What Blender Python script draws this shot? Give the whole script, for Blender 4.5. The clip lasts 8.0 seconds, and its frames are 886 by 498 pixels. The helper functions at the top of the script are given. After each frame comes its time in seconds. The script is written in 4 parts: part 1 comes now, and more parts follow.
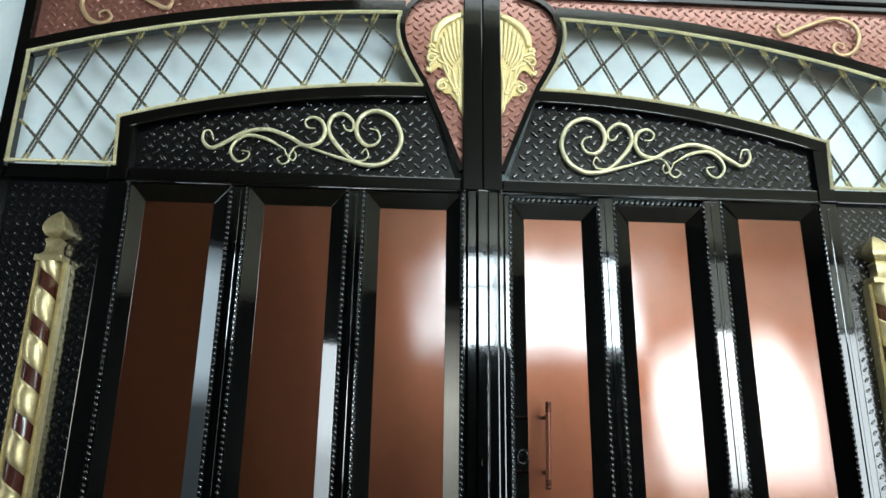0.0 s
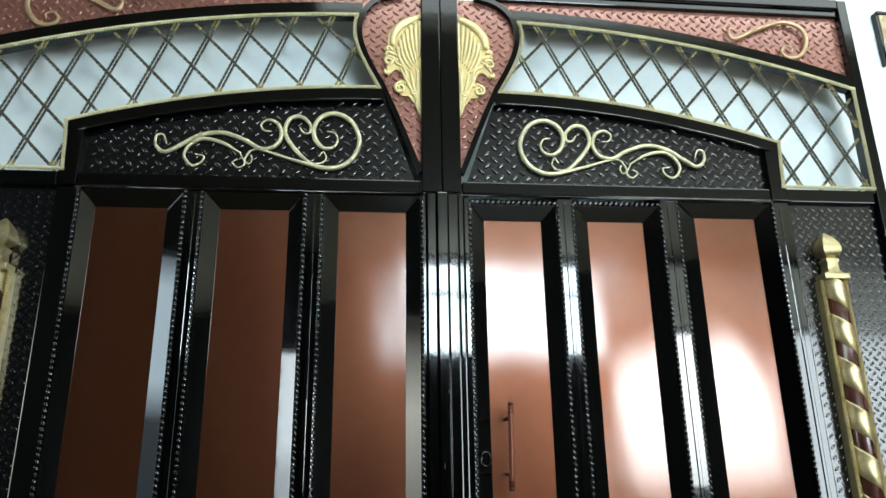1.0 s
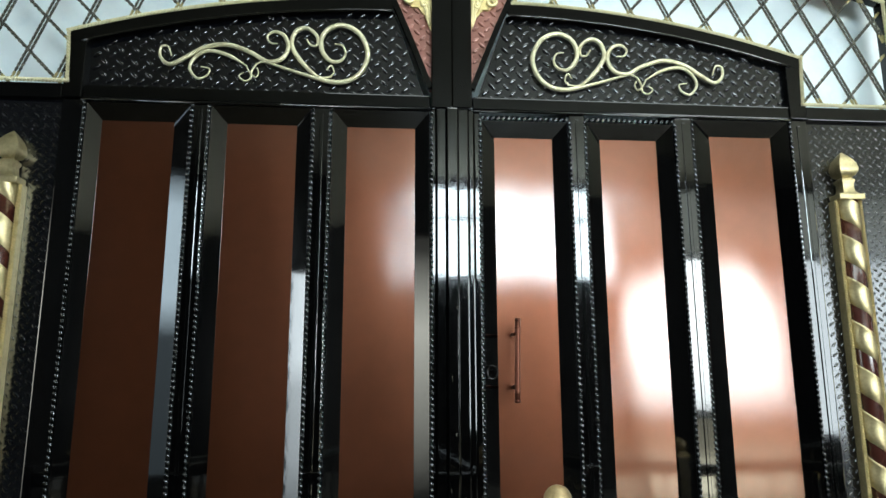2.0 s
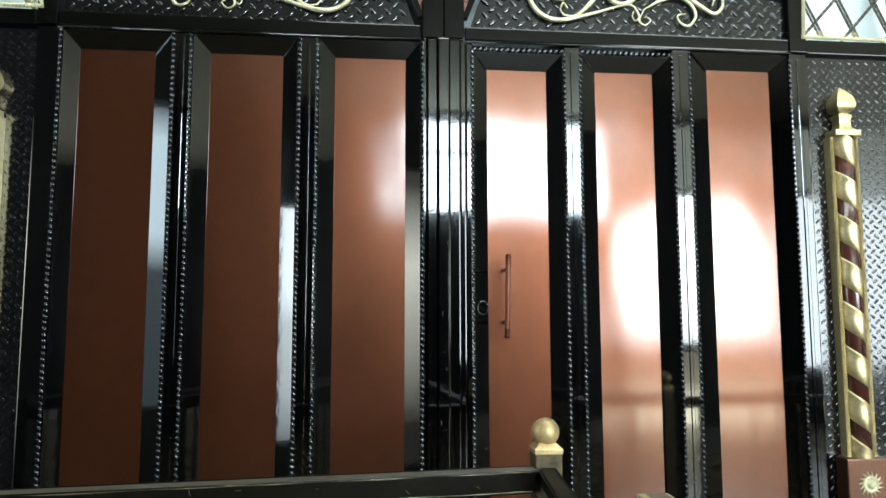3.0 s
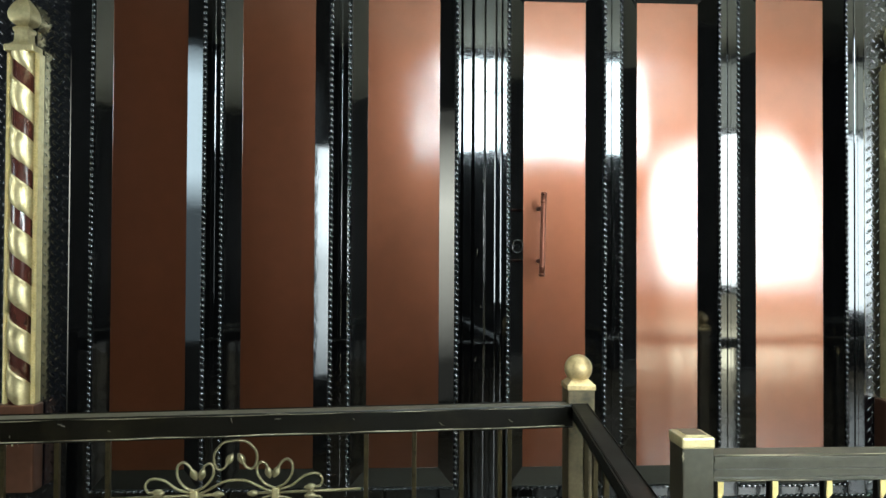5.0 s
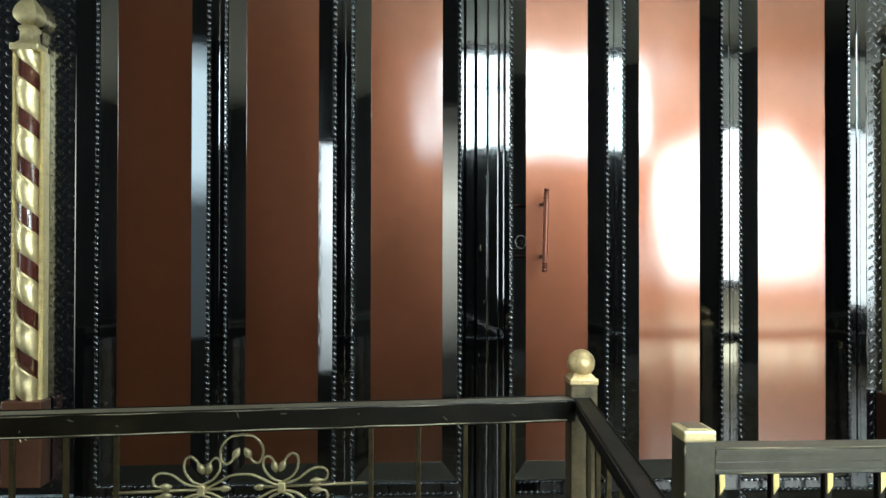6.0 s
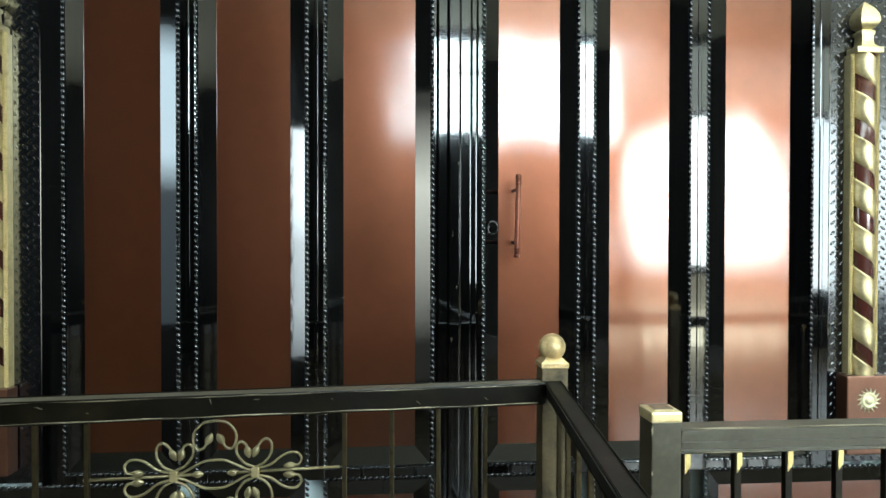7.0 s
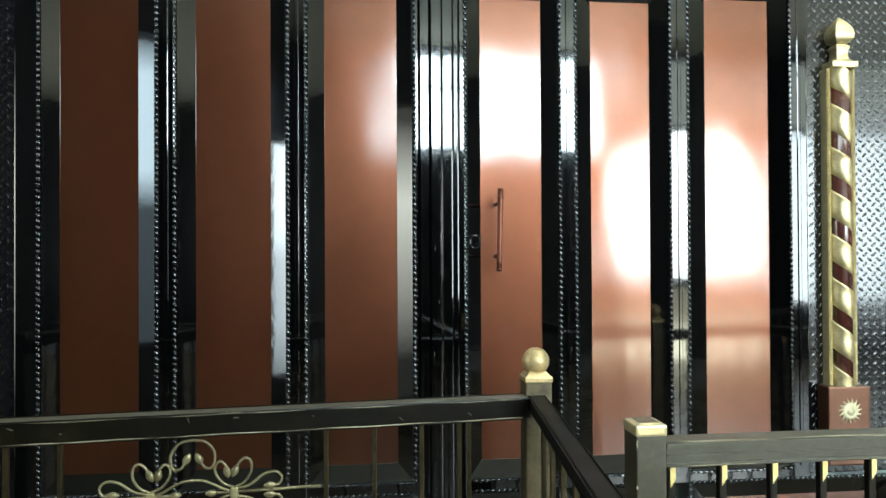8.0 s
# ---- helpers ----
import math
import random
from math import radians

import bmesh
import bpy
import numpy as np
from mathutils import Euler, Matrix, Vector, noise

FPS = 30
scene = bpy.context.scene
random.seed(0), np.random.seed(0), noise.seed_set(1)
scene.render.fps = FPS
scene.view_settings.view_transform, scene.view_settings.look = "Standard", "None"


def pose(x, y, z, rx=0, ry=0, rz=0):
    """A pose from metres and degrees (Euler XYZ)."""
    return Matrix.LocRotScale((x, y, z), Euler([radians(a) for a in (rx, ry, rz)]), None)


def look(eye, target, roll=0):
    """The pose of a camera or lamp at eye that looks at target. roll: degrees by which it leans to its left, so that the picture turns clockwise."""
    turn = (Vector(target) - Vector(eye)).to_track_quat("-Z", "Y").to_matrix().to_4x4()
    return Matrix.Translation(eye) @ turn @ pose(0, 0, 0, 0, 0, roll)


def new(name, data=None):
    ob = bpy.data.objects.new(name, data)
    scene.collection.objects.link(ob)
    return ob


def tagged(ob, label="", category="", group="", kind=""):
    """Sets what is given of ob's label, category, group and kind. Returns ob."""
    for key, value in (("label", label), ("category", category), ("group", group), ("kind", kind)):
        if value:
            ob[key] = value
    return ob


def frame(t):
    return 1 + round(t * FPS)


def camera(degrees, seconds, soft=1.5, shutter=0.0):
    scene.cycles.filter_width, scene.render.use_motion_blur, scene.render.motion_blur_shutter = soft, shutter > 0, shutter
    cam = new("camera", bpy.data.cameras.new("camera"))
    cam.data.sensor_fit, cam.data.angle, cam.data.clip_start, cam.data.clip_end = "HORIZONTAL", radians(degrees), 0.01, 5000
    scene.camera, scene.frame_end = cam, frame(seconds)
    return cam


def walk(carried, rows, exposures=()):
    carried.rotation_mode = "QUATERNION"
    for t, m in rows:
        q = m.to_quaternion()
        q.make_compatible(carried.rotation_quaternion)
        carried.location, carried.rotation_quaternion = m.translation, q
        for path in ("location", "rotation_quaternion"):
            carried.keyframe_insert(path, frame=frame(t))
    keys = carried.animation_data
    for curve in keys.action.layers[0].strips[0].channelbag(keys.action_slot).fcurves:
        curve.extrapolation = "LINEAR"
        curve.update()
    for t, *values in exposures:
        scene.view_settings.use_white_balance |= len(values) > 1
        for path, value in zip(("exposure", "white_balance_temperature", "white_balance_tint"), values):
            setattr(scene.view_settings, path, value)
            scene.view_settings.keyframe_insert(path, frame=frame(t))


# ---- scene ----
cam = camera(65.3, 8.0)
PATH = [
    (0, (-0.224, -2.175, 1.374), (-0.125, -0.259, 1.937), 0.8),
    (0.3, (-0.2235, -2.166, 1.381), (-0.078, -0.241, 1.971), 0.1),
    (0.5, (-0.223, -2.159, 1.383), (-0.059, -0.261, 1.991), -0.5),
    (0.8, (-0.212, -2.157, 1.369), (-0.005, -0.264, 1.995), -0.7),
    (1, (-0.206, -2.156, 1.356), (-0.007, -0.255, 1.945), -0.9),
    (1.2, (-0.206, -2.151, 1.345), (-0.035, -0.238, 1.902), -0.9),
    (1.5, (-0.206, -2.144, 1.329), (-0.038, -0.211, 1.813), -0.5),
    (1.7, (-0.201, -2.145, 1.327), (-0.035, -0.202, 1.767), -0.3),
    (2.8, (-0.197, -2.130, 1.336), (-0.004, -0.157, 1.572), -0.1),
    (3, (-0.196, -2.127, 1.335), (0.002, -0.146, 1.531), -0.1),
    (3.5, (-0.192, -2.128, 1.339), (-0.002, -0.14, 1.46), -0.4),
    (4, (-0.197, -2.126, 1.334), (0.007, -0.138, 1.408), -0.4),
    (4.5, (-0.198, -2.131, 1.325), (-0.04, -0.137, 1.326), -0.3),
    (5, (-0.193, -2.121, 1.324), (-0.096, -0.124, 1.352), 0.3),
    (5.2, (-0.194, -2.124, 1.324), (-0.115, -0.165, 1.367), 0.1),
    (6.3, (-0.195, -2.135, 1.324), (-0.094, -0.141, 1.325), 0.1),
    (6.5, (-0.196, -2.137, 1.324), (-0.06, -0.142, 1.316), 0.1),
    (7, (-0.196, -2.141, 1.324), (-0.028, -0.148, 1.299), 0.1),
    (7.5, (-0.194, -2.132, 1.321), (0.009, -0.142, 1.313), -0.1),
    (8, (-0.193, -2.13, 1.321), (0.024, -0.142, 1.34), -0.3),
]
EXPOSURES = [(0.0, -0.2, 6000, 2), (1.5, -0.35, 6000, 2), (3.0, 0.25, 6000, 1), (8.0, 0.45, 5900, -2)]
walk(cam, [(t, look(eye, target, roll)) for t, eye, target, roll in PATH], EXPOSURES)

# ---- world and light ----
world = bpy.data.worlds.new("world")
scene.world = world
world.use_nodes = True
wn = world.node_tree
sky = wn.nodes.new("ShaderNodeTexSky")
sky.sky_type = "NISHITA"
sky.sun_disc = False
sky.sun_elevation = radians(55)
sky.sun_rotation = radians(160)
wn.links.new(sky.outputs["Color"], wn.nodes["Background"].inputs["Color"])
wn.nodes["Background"].inputs["Strength"].default_value = 0.1

# daylight outside the openings: backdrops that glow
DAY_HIGH_WINDOW = 31.0
# archway: its reflection's fade towards the foot is put into the glow
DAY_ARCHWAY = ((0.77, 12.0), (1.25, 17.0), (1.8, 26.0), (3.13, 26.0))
DAY_YARD = 11.0
DAY_FILL = 7.0
DAY_SHEEN = 2.1
DAY_SUNPATCH = ((0.0, 11.0), (0.28, 9.0), (0.5, 2.5), (0.9, 1.6))
# side openings: (height, strength); the reflected strips' fading is put into the glow
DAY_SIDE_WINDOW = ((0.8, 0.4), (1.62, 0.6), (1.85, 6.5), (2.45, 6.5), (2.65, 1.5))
DAY_SIDE_SLIT = ((0.5, 2.0), (0.85, 5.0), (1.30, 6.5), (1.50, 11.0), (2.10, 11.0))
DAY_SIDE_CREAM = ((0.5, 0.2), (1.25, 4.0), (1.75, 7.0), (2.0, 4.5), (2.4, 0.5))


# ---- materials ----
def material(name, base, rough=0.5, metal=0.0, coat=0.0, coat_rough=0.05, var=0.15, scale=6.0, bump=0.0, bump_scale=60.0,
             tint=None, tint_scale=2.0, tint_amount=0.0, rough_var=0.1, spec=0.5):
    """A painted, metal or plaster surface: grain and tinted patches at two scales, uneven gloss, fine relief."""
    m = bpy.data.materials.new(name)
    m.use_nodes = True
    nt = m.node_tree
    b = nt.nodes["Principled BSDF"]
    fine = nt.nodes.new("ShaderNodeTexNoise")
    fine.inputs["Scale"].default_value = scale * 8
    fine.inputs["Detail"].default_value = 5
    wide = nt.nodes.new("ShaderNodeTexNoise")
    wide.inputs["Scale"].default_value = scale
    wide.inputs["Detail"].default_value = 3
    geo = nt.nodes.new("ShaderNodeNewGeometry")
    for n in (fine, wide):
        nt.links.new(geo.outputs["Position"], n.inputs["Vector"])
    add = nt.nodes.new("ShaderNodeMath")
    add.operation = "ADD"
    nt.links.new(fine.outputs["Fac"], add.inputs[0])
    nt.links.new(wide.outputs["Fac"], add.inputs[1])
    span = nt.nodes.new("ShaderNodeMapRange")
    span.inputs["From Min"].default_value, span.inputs["From Max"].default_value = 0.6, 1.4
    span.inputs["To Min"].default_value, span.inputs["To Max"].default_value = 1 - var, 1 + var
    nt.links.new(add.outputs[0], span.inputs["Value"])
    col = nt.nodes.new("ShaderNodeVectorMath")
    col.operation = "SCALE"
    nt.links.new(span.outputs["Result"], col.inputs["Scale"])
    if tint:
        tint_noise = nt.nodes.new("ShaderNodeTexNoise")
        tint_noise.inputs["Scale"].default_value = tint_scale
        tint_noise.inputs["Detail"].default_value = 6
        tint_noise.inputs["Roughness"].default_value = 0.65
        nt.links.new(geo.outputs["Position"], tint_noise.inputs["Vector"])
        ramp = nt.nodes.new("ShaderNodeMapRange")
        ramp.inputs["From Min"].default_value, ramp.inputs["From Max"].default_value = 0.5, 0.72
        ramp.inputs["To Max"].default_value = tint_amount
        nt.links.new(tint_noise.outputs["Fac"], ramp.inputs["Value"])
        mix = nt.nodes.new("ShaderNodeMix")
        mix.data_type = "RGBA"
        mix.inputs[6].default_value = (*base, 1)
        mix.inputs[7].default_value = (*tint, 1)
        nt.links.new(ramp.outputs["Result"], mix.inputs[0])
        nt.links.new(mix.outputs[2], col.inputs[0])
    else:
        col.inputs[0].default_value = base
    nt.links.new(col.outputs[0], b.inputs["Base Color"])
    rspan = nt.nodes.new("ShaderNodeMapRange")
    rspan.inputs["From Min"].default_value, rspan.inputs["From Max"].default_value = 0.3, 0.7
    rspan.inputs["To Min"].default_value, rspan.inputs["To Max"].default_value = rough * (1 - rough_var), rough * (1 + rough_var)
    nt.links.new(wide.outputs["Fac"], rspan.inputs["Value"])
    nt.links.new(rspan.outputs["Result"], b.inputs["Roughness"])
    b.inputs["Metallic"].default_value = metal
    b.inputs["Specular IOR Level"].default_value = spec
    b.inputs["Coat Weight"].default_value = coat
    b.inputs["Coat Roughness"].default_value = coat_rough
    if bump:
        peel = nt.nodes.new("ShaderNodeTexNoise")
        peel.inputs["Scale"].default_value = bump_scale
        peel.inputs["Detail"].default_value = 2
        nt.links.new(geo.outputs["Position"], peel.inputs["Vector"])
        bp = nt.nodes.new("ShaderNodeBump")
        bp.inputs["Strength"].default_value = bump
        bp.inputs["Distance"].default_value = 0.002
        nt.links.new(peel.outputs["Fac"], bp.inputs["Height"])
        nt.links.new(bp.outputs["Normal"], b.inputs["Normal"])
        nt.links.new(bp.outputs["Normal"], b.inputs["Coat Normal"])
    return m


def glow(name, color, strength):
    m = bpy.data.materials.new(name)
    m.use_nodes = True
    nt = m.node_tree
    nt.nodes.remove(nt.nodes["Principled BSDF"])
    e = nt.nodes.new("ShaderNodeEmission")
    e.inputs["Color"].default_value = (*color, 1)
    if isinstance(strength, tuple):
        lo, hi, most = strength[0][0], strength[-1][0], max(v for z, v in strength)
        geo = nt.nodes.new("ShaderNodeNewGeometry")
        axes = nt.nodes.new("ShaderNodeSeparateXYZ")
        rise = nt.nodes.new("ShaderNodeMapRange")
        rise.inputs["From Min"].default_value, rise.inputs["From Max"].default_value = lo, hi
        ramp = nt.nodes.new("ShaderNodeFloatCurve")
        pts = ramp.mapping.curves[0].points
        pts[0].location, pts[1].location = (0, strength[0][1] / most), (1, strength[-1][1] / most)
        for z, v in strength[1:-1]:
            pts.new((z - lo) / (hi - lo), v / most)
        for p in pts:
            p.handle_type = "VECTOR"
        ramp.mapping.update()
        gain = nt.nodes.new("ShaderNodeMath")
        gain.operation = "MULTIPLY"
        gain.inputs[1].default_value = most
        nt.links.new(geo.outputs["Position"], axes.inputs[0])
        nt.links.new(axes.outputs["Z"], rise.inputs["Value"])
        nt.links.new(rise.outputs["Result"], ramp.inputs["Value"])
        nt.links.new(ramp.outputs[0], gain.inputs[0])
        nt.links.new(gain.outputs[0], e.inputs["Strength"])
    else:
        e.inputs["Strength"].default_value = strength
    nt.links.new(e.outputs[0], nt.nodes["Material Output"].inputs["Surface"])
    return m


BLACK = material("black_gloss_enamel", (0.0010, 0.0010, 0.0011), 0.06, spec=0.75, coat=0.3, coat_rough=0.03, var=0.3, bump=0.05, bump_scale=30)
FRAME = material("dark_brown_black_enamel", (0.0016, 0.0016, 0.0015), 0.09, spec=0.40, var=0.3, bump=0.06, bump_scale=50)
BROWN = material("red_brown_enamel", (0.108, 0.0322, 0.0125), 0.34, metal=0.84, spec=0.7, coat=1.0, coat_rough=0.072, var=0.08, scale=3, bump=0.060, bump_scale=270, rough_var=0.06)
BROWN.node_tree.nodes["Principled BSDF"].inputs["Coat IOR"].default_value = 1.64
PLATE = material("black_checker_plate", (0.0016, 0.0018, 0.0028), 0.19, coat=0.9, coat_rough=0.08, var=0.3, bump=0.04)
REDPLATE = material("copper_brown_checker_plate", (0.30, 0.135, 0.105), 0.30, metal=0.5, coat=0.6, coat_rough=0.14, var=0.2, bump=0.05)
GOLD = material("gold_paint", (0.56, 0.48, 0.27), 0.46, metal=0.9, var=0.2, scale=14, bump=0.12, bump_scale=120, tint=(0.2, 0.12, 0.05), tint_scale=18, tint_amount=0.5)
PALEGOLD = material("pale_gold_paint", (0.66, 0.62, 0.41), 0.4, metal=0.4, var=0.2, scale=20, bump=0.2, bump_scale=160, tint=(0.24, 0.18, 0.08), tint_scale=40, tint_amount=0.6)
BEAD = material("black_bead_enamel", (0.045, 0.049, 0.053), 0.12, metal=0.85, coat=0.8, coat_rough=0.04, var=0.3, scale=20)
DULLGOLD = material("brass_paint_over_black", (0.060, 0.046, 0.021), 0.32, metal=0.7, var=0.3, scale=25, bump=0.1, tint=(0.012, 0.01, 0.006), tint_scale=60, tint_amount=0.9)
ROPEGOLD = material("pale_gold_rope_paint", (0.60, 0.51, 0.28), 0.38, metal=0.6, var=0.2, scale=20, bump=0.2, bump_scale=160, tint=(0.24, 0.18, 0.08), tint_scale=40, tint_amount=0.6)
MAROON = material("maroon_enamel", (0.055, 0.014, 0.010), 0.25, coat=0.6, coat_rough=0.1, var=0.2, bump=0.05)
BRONZE = material("copper_bronze", (0.115, 0.040, 0.024), 0.3, metal=0.85, var=0.2, scale=20)
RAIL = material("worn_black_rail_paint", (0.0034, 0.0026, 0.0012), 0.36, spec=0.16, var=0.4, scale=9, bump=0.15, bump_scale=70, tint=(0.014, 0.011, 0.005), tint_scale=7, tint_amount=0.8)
POSTBRASS = material("rubbed_brass_black_paint", (0.115, 0.090, 0.047), 0.42, metal=0.4, var=0.4, scale=14, bump=0.12, tint=(0.012, 0.010, 0.006), tint_scale=16, tint_amount=0.9)
RAILDARK = material("matt_black_rail_paint", (0.0065, 0.0064, 0.0043), 0.55, spec=0.12, var=0.3, scale=9, bump=0.1, bump_scale=70)
# Rubbed paint; its paleness also stands for light on the rail's top.
WEAR_LIT_TOP = material("worn_and_lit_paint", (0.085, 0.075, 0.052), 0.5, spec=0.3, var=0.35, scale=12, bump=0.1, tint=(0.03, 0.026, 0.018), tint_scale=12, tint_amount=0.7)
WORN = material("bare_metal_edge_wear", (0.30, 0.26, 0.17), 0.45, metal=0.4, var=0.3, scale=30, tint=(0.05, 0.045, 0.03), tint_scale=14, tint_amount=0.9)
# Bluish cloudy tint: soft shade behind the lattice, put into the wall's colour.
WALL = material("white_wall_soft_shade", (0.80, 0.89, 0.91), 0.7, var=0.03, scale=3, bump=0.1, bump_scale=90, tint=(0.60, 0.73, 0.79), tint_scale=7.0, tint_amount=0.55)
# Unseen walls: the room's shade is put into their near-black colours.
BACKWALL = material("shade_coloured_wall", (0.008, 0.0075, 0.006), 0.8, var=0.1, scale=2, bump=0.1)
SHADEWALL = material("shade_coloured_side_wall", (0.014, 0.012, 0.009), 0.75, var=0.06, scale=2, bump=0.1)
CEIL = material("grey_ceiling", (0.34, 0.32, 0.24), 0.85, var=0.08, scale=2)
TILE = material("brown_floor_tile", (0.085, 0.070, 0.047), 0.28, spec=0.3, var=0.06, scale=4, tint=(0.10, 0.082, 0.055), tint_scale=3, tint_amount=0.4)
GROUT = material("grey_grout", (0.10, 0.095, 0.085), 0.9, var=0.15)
WOOD = material("varnished_wood", (0.46, 0.36, 0.20), 0.35, var=0.3, scale=8, coat=0.3, tint=(0.2, 0.11, 0.04), tint_scale=9, tint_amount=0.7)
STEEL = material("brushed_steel", (0.6, 0.6, 0.6), 0.3, metal=1.0, var=0.1)
GREENGREY = material("grey_green_rail_paint", (0.042, 0.038, 0.023), 0.4, spec=0.4, var=0.25, scale=10, bump=0.12, bump_scale=70, tint=(0.085, 0.083, 0.062), tint_scale=9, tint_amount=0.6)


# ---- building helpers ----
def box(bm, x0, x1, y0, y1, z0, z1, bevel=0.0):
    made = bmesh.ops.create_cube(bm, size=1.0)["verts"]
    for v in made:
        v.co = Vector(((x0 + x1) / 2 + v.co.x * (x1 - x0), (y0 + y1) / 2 + v.co.y * (y1 - y0), (z0 + z1) / 2 + v.co.z * (z1 - z0)))
    if bevel:
        edges = list({e for v in made for e in v.link_edges})
        bmesh.ops.bevel(bm, geom=edges, offset=bevel, segments=2, affect="EDGES", profile=0.6)


def bar(bm, a, b, w, h, bevel=0.0):
    """A straight square bar from a to b (centre line), w wide across, h high."""
    a, b = Vector(a), Vector(b)
    run = (b - a).normalized()
    side = run.cross(Vector((0, 0, 1)))
    side = Vector((1, 0, 0)) if side.length < 0.01 else side.normalized()
    up = side.cross(run)
    made = bmesh.ops.create_cube(bm, size=1.0)["verts"]
    mid, length = (a + b) / 2, (b - a).length
    for v in made:
        v.co = mid + run * v.co.x * length + side * v.co.y * w + up * v.co.z * h
    if bevel:
        edges = list({e for v in made for e in v.link_edges})
        bmesh.ops.bevel(bm, geom=edges, offset=bevel, segments=2, affect="EDGES", profile=0.6)


def prism(bm, outline, y0, y1):
    """A plate with the outline (x, z), from y0 (front) to y1 (back)."""
    front = [bm.verts.new((x, y0, z)) for x, z in outline]
    back = [bm.verts.new((x, y1, z)) for x, z in outline]
    n = len(outline)
    bm.faces.new(front)
    bm.faces.new(back[::-1])
    for i in range(n):
        j = (i + 1) % n
        bm.faces.new((front[i], back[i], back[j], front[j]))
    bmesh.ops.recalc_face_normals(bm, faces=bm.faces)


def band(bm, lower, upper, y0, y1):
    """A curved flat bar between two lines of (x, z) points of equal count."""
    rows = []
    for (xa, za), (xb, zb) in zip(lower, upper):
        rows.append([bm.verts.new(p) for p in ((xa, y0, za), (xb, y0, zb), (xb, y1, zb), (xa, y1, za))])
    for r, s in zip(rows, rows[1:]):
        for i in range(4):
            j = (i + 1) % 4
            bm.faces.new((r[i], r[j], s[j], s[i]))
    bm.faces.new(rows[0][::-1])
    bm.faces.new(rows[-1])
    bmesh.ops.recalc_face_normals(bm, faces=bm.faces)


def tube(bm, pts, radius, sides=8, flat=1.0, smooth=True):
    """A rod along pts; radius is a number or a function of the run from 0 to 1; flat squeezes it front to back."""
    pts = [Vector(p) for p in pts]
    rings, n = [], len(pts)
    for i, p in enumerate(pts):
        run = (pts[min(i + 1, n - 1)] - pts[max(i - 1, 0)]).normalized()
        depth = Vector((0, 1, 0)) if abs(run.y) < 0.9 else Vector((0, 0, 1))
        side = run.cross(depth).normalized()
        depth = side.cross(run)
        r = radius(i / (n - 1)) if callable(radius) else radius
        rings.append([bm.verts.new(p + side * r * math.cos(2 * math.pi * (k + 0.5) / sides) + depth * r * flat * math.sin(2 * math.pi * (k + 0.5) / sides)) for k in range(sides)])
    for a, b in zip(rings, rings[1:]):
        for k in range(sides):
            f = bm.faces.new((a[k], a[(k + 1) % sides], b[(k + 1) % sides], b[k]))
            f.smooth = smooth
    bm.faces.new(rings[0][::-1])
    bm.faces.new(rings[-1])


def twisted(bm, a, b, half, pitch, steps=4):
    """A twisted square rod from a to b that makes a quarter turn in one pitch."""
    a, b = Vector(a), Vector(b)
    length = (b - a).length
    run = (b - a) / length
    side = run.cross(Vector((0, 1, 0)))
    side = Vector((1, 0, 0)) if side.length < 0.05 else side.normalized()
    depth = side.cross(run)
    n = max(2, int(length / pitch * steps))
    verts, faces = [], []
    for i in range(n + 1):
        p = a + (b - a) * (i / n)
        turn = (math.pi / 2) * (i / steps)
        for k in range(4):
            an = turn + math.pi / 2 * k
            verts.append(bm.verts.new(p + side * half * math.cos(an) + depth * half * math.sin(an)))
    for i in range(n):
        for k in range(4):
            bm.faces.new((verts[4 * i + k], verts[4 * i + (k + 1) % 4], verts[4 * i + 4 + (k + 1) % 4], verts[4 * i + 4 + k]))
    bm.faces.new(verts[:4][::-1])
    bm.faces.new(verts[-4:])


def rope(bm, pts, half, pitch, depth=1.0):
    """A twisted square rod along a line of points; a quarter turn in one pitch."""
    pts = [Vector(p) for p in pts]
    fine = []
    for a, b in zip(pts, pts[1:]):
        n = max(1, round((b - a).length / (pitch / 4)))
        fine += [a + (b - a) * (k / n) for k in range(n)]
    fine.append(pts[-1])
    rings, n = [], len(fine)
    for i, p in enumerate(fine):
        run = (fine[min(i + 1, n - 1)] - fine[max(i - 1, 0)]).normalized()
        side = run.cross(Vector((0, 1, 0))).normalized()
        back = side.cross(run)
        rings.append([bm.verts.new(p + side * half * math.cos(math.pi / 2 * (i / 4 + k)) + back * half * depth * math.sin(math.pi / 2 * (i / 4 + k))) for k in range(4)])
    for a, b in zip(rings, rings[1:]):
        for k in range(4):
            bm.faces.new((a[k], a[(k + 1) % 4], b[(k + 1) % 4], b[k]))
    bm.faces.new(rings[0][::-1])
    bm.faces.new(rings[-1])


def ribbed(radius, n):
    """A rod's radius with fine cross ribs, one at every second ring."""
    def r(t):
        base = radius(t) if callable(radius) else radius
        return base * (1.0 if round(t * (n - 1)) % 2 else 0.80)
    return r


def lathe(bm, profile, cx, cy, sides=24):
    rings = []
    for r, z in profile:
        rings.append([bm.verts.new((cx + r * math.cos(2 * math.pi * k / sides), cy + r * math.sin(2 * math.pi * k / sides), z)) for k in range(sides)])
    for a, b in zip(rings, rings[1:]):
        for k in range(sides):
            bm.faces.new((a[k], a[(k + 1) % sides], b[(k + 1) % sides], b[k])).smooth = True
    bm.faces.new(rings[0][::-1])
    bm.faces.new(rings[-1])


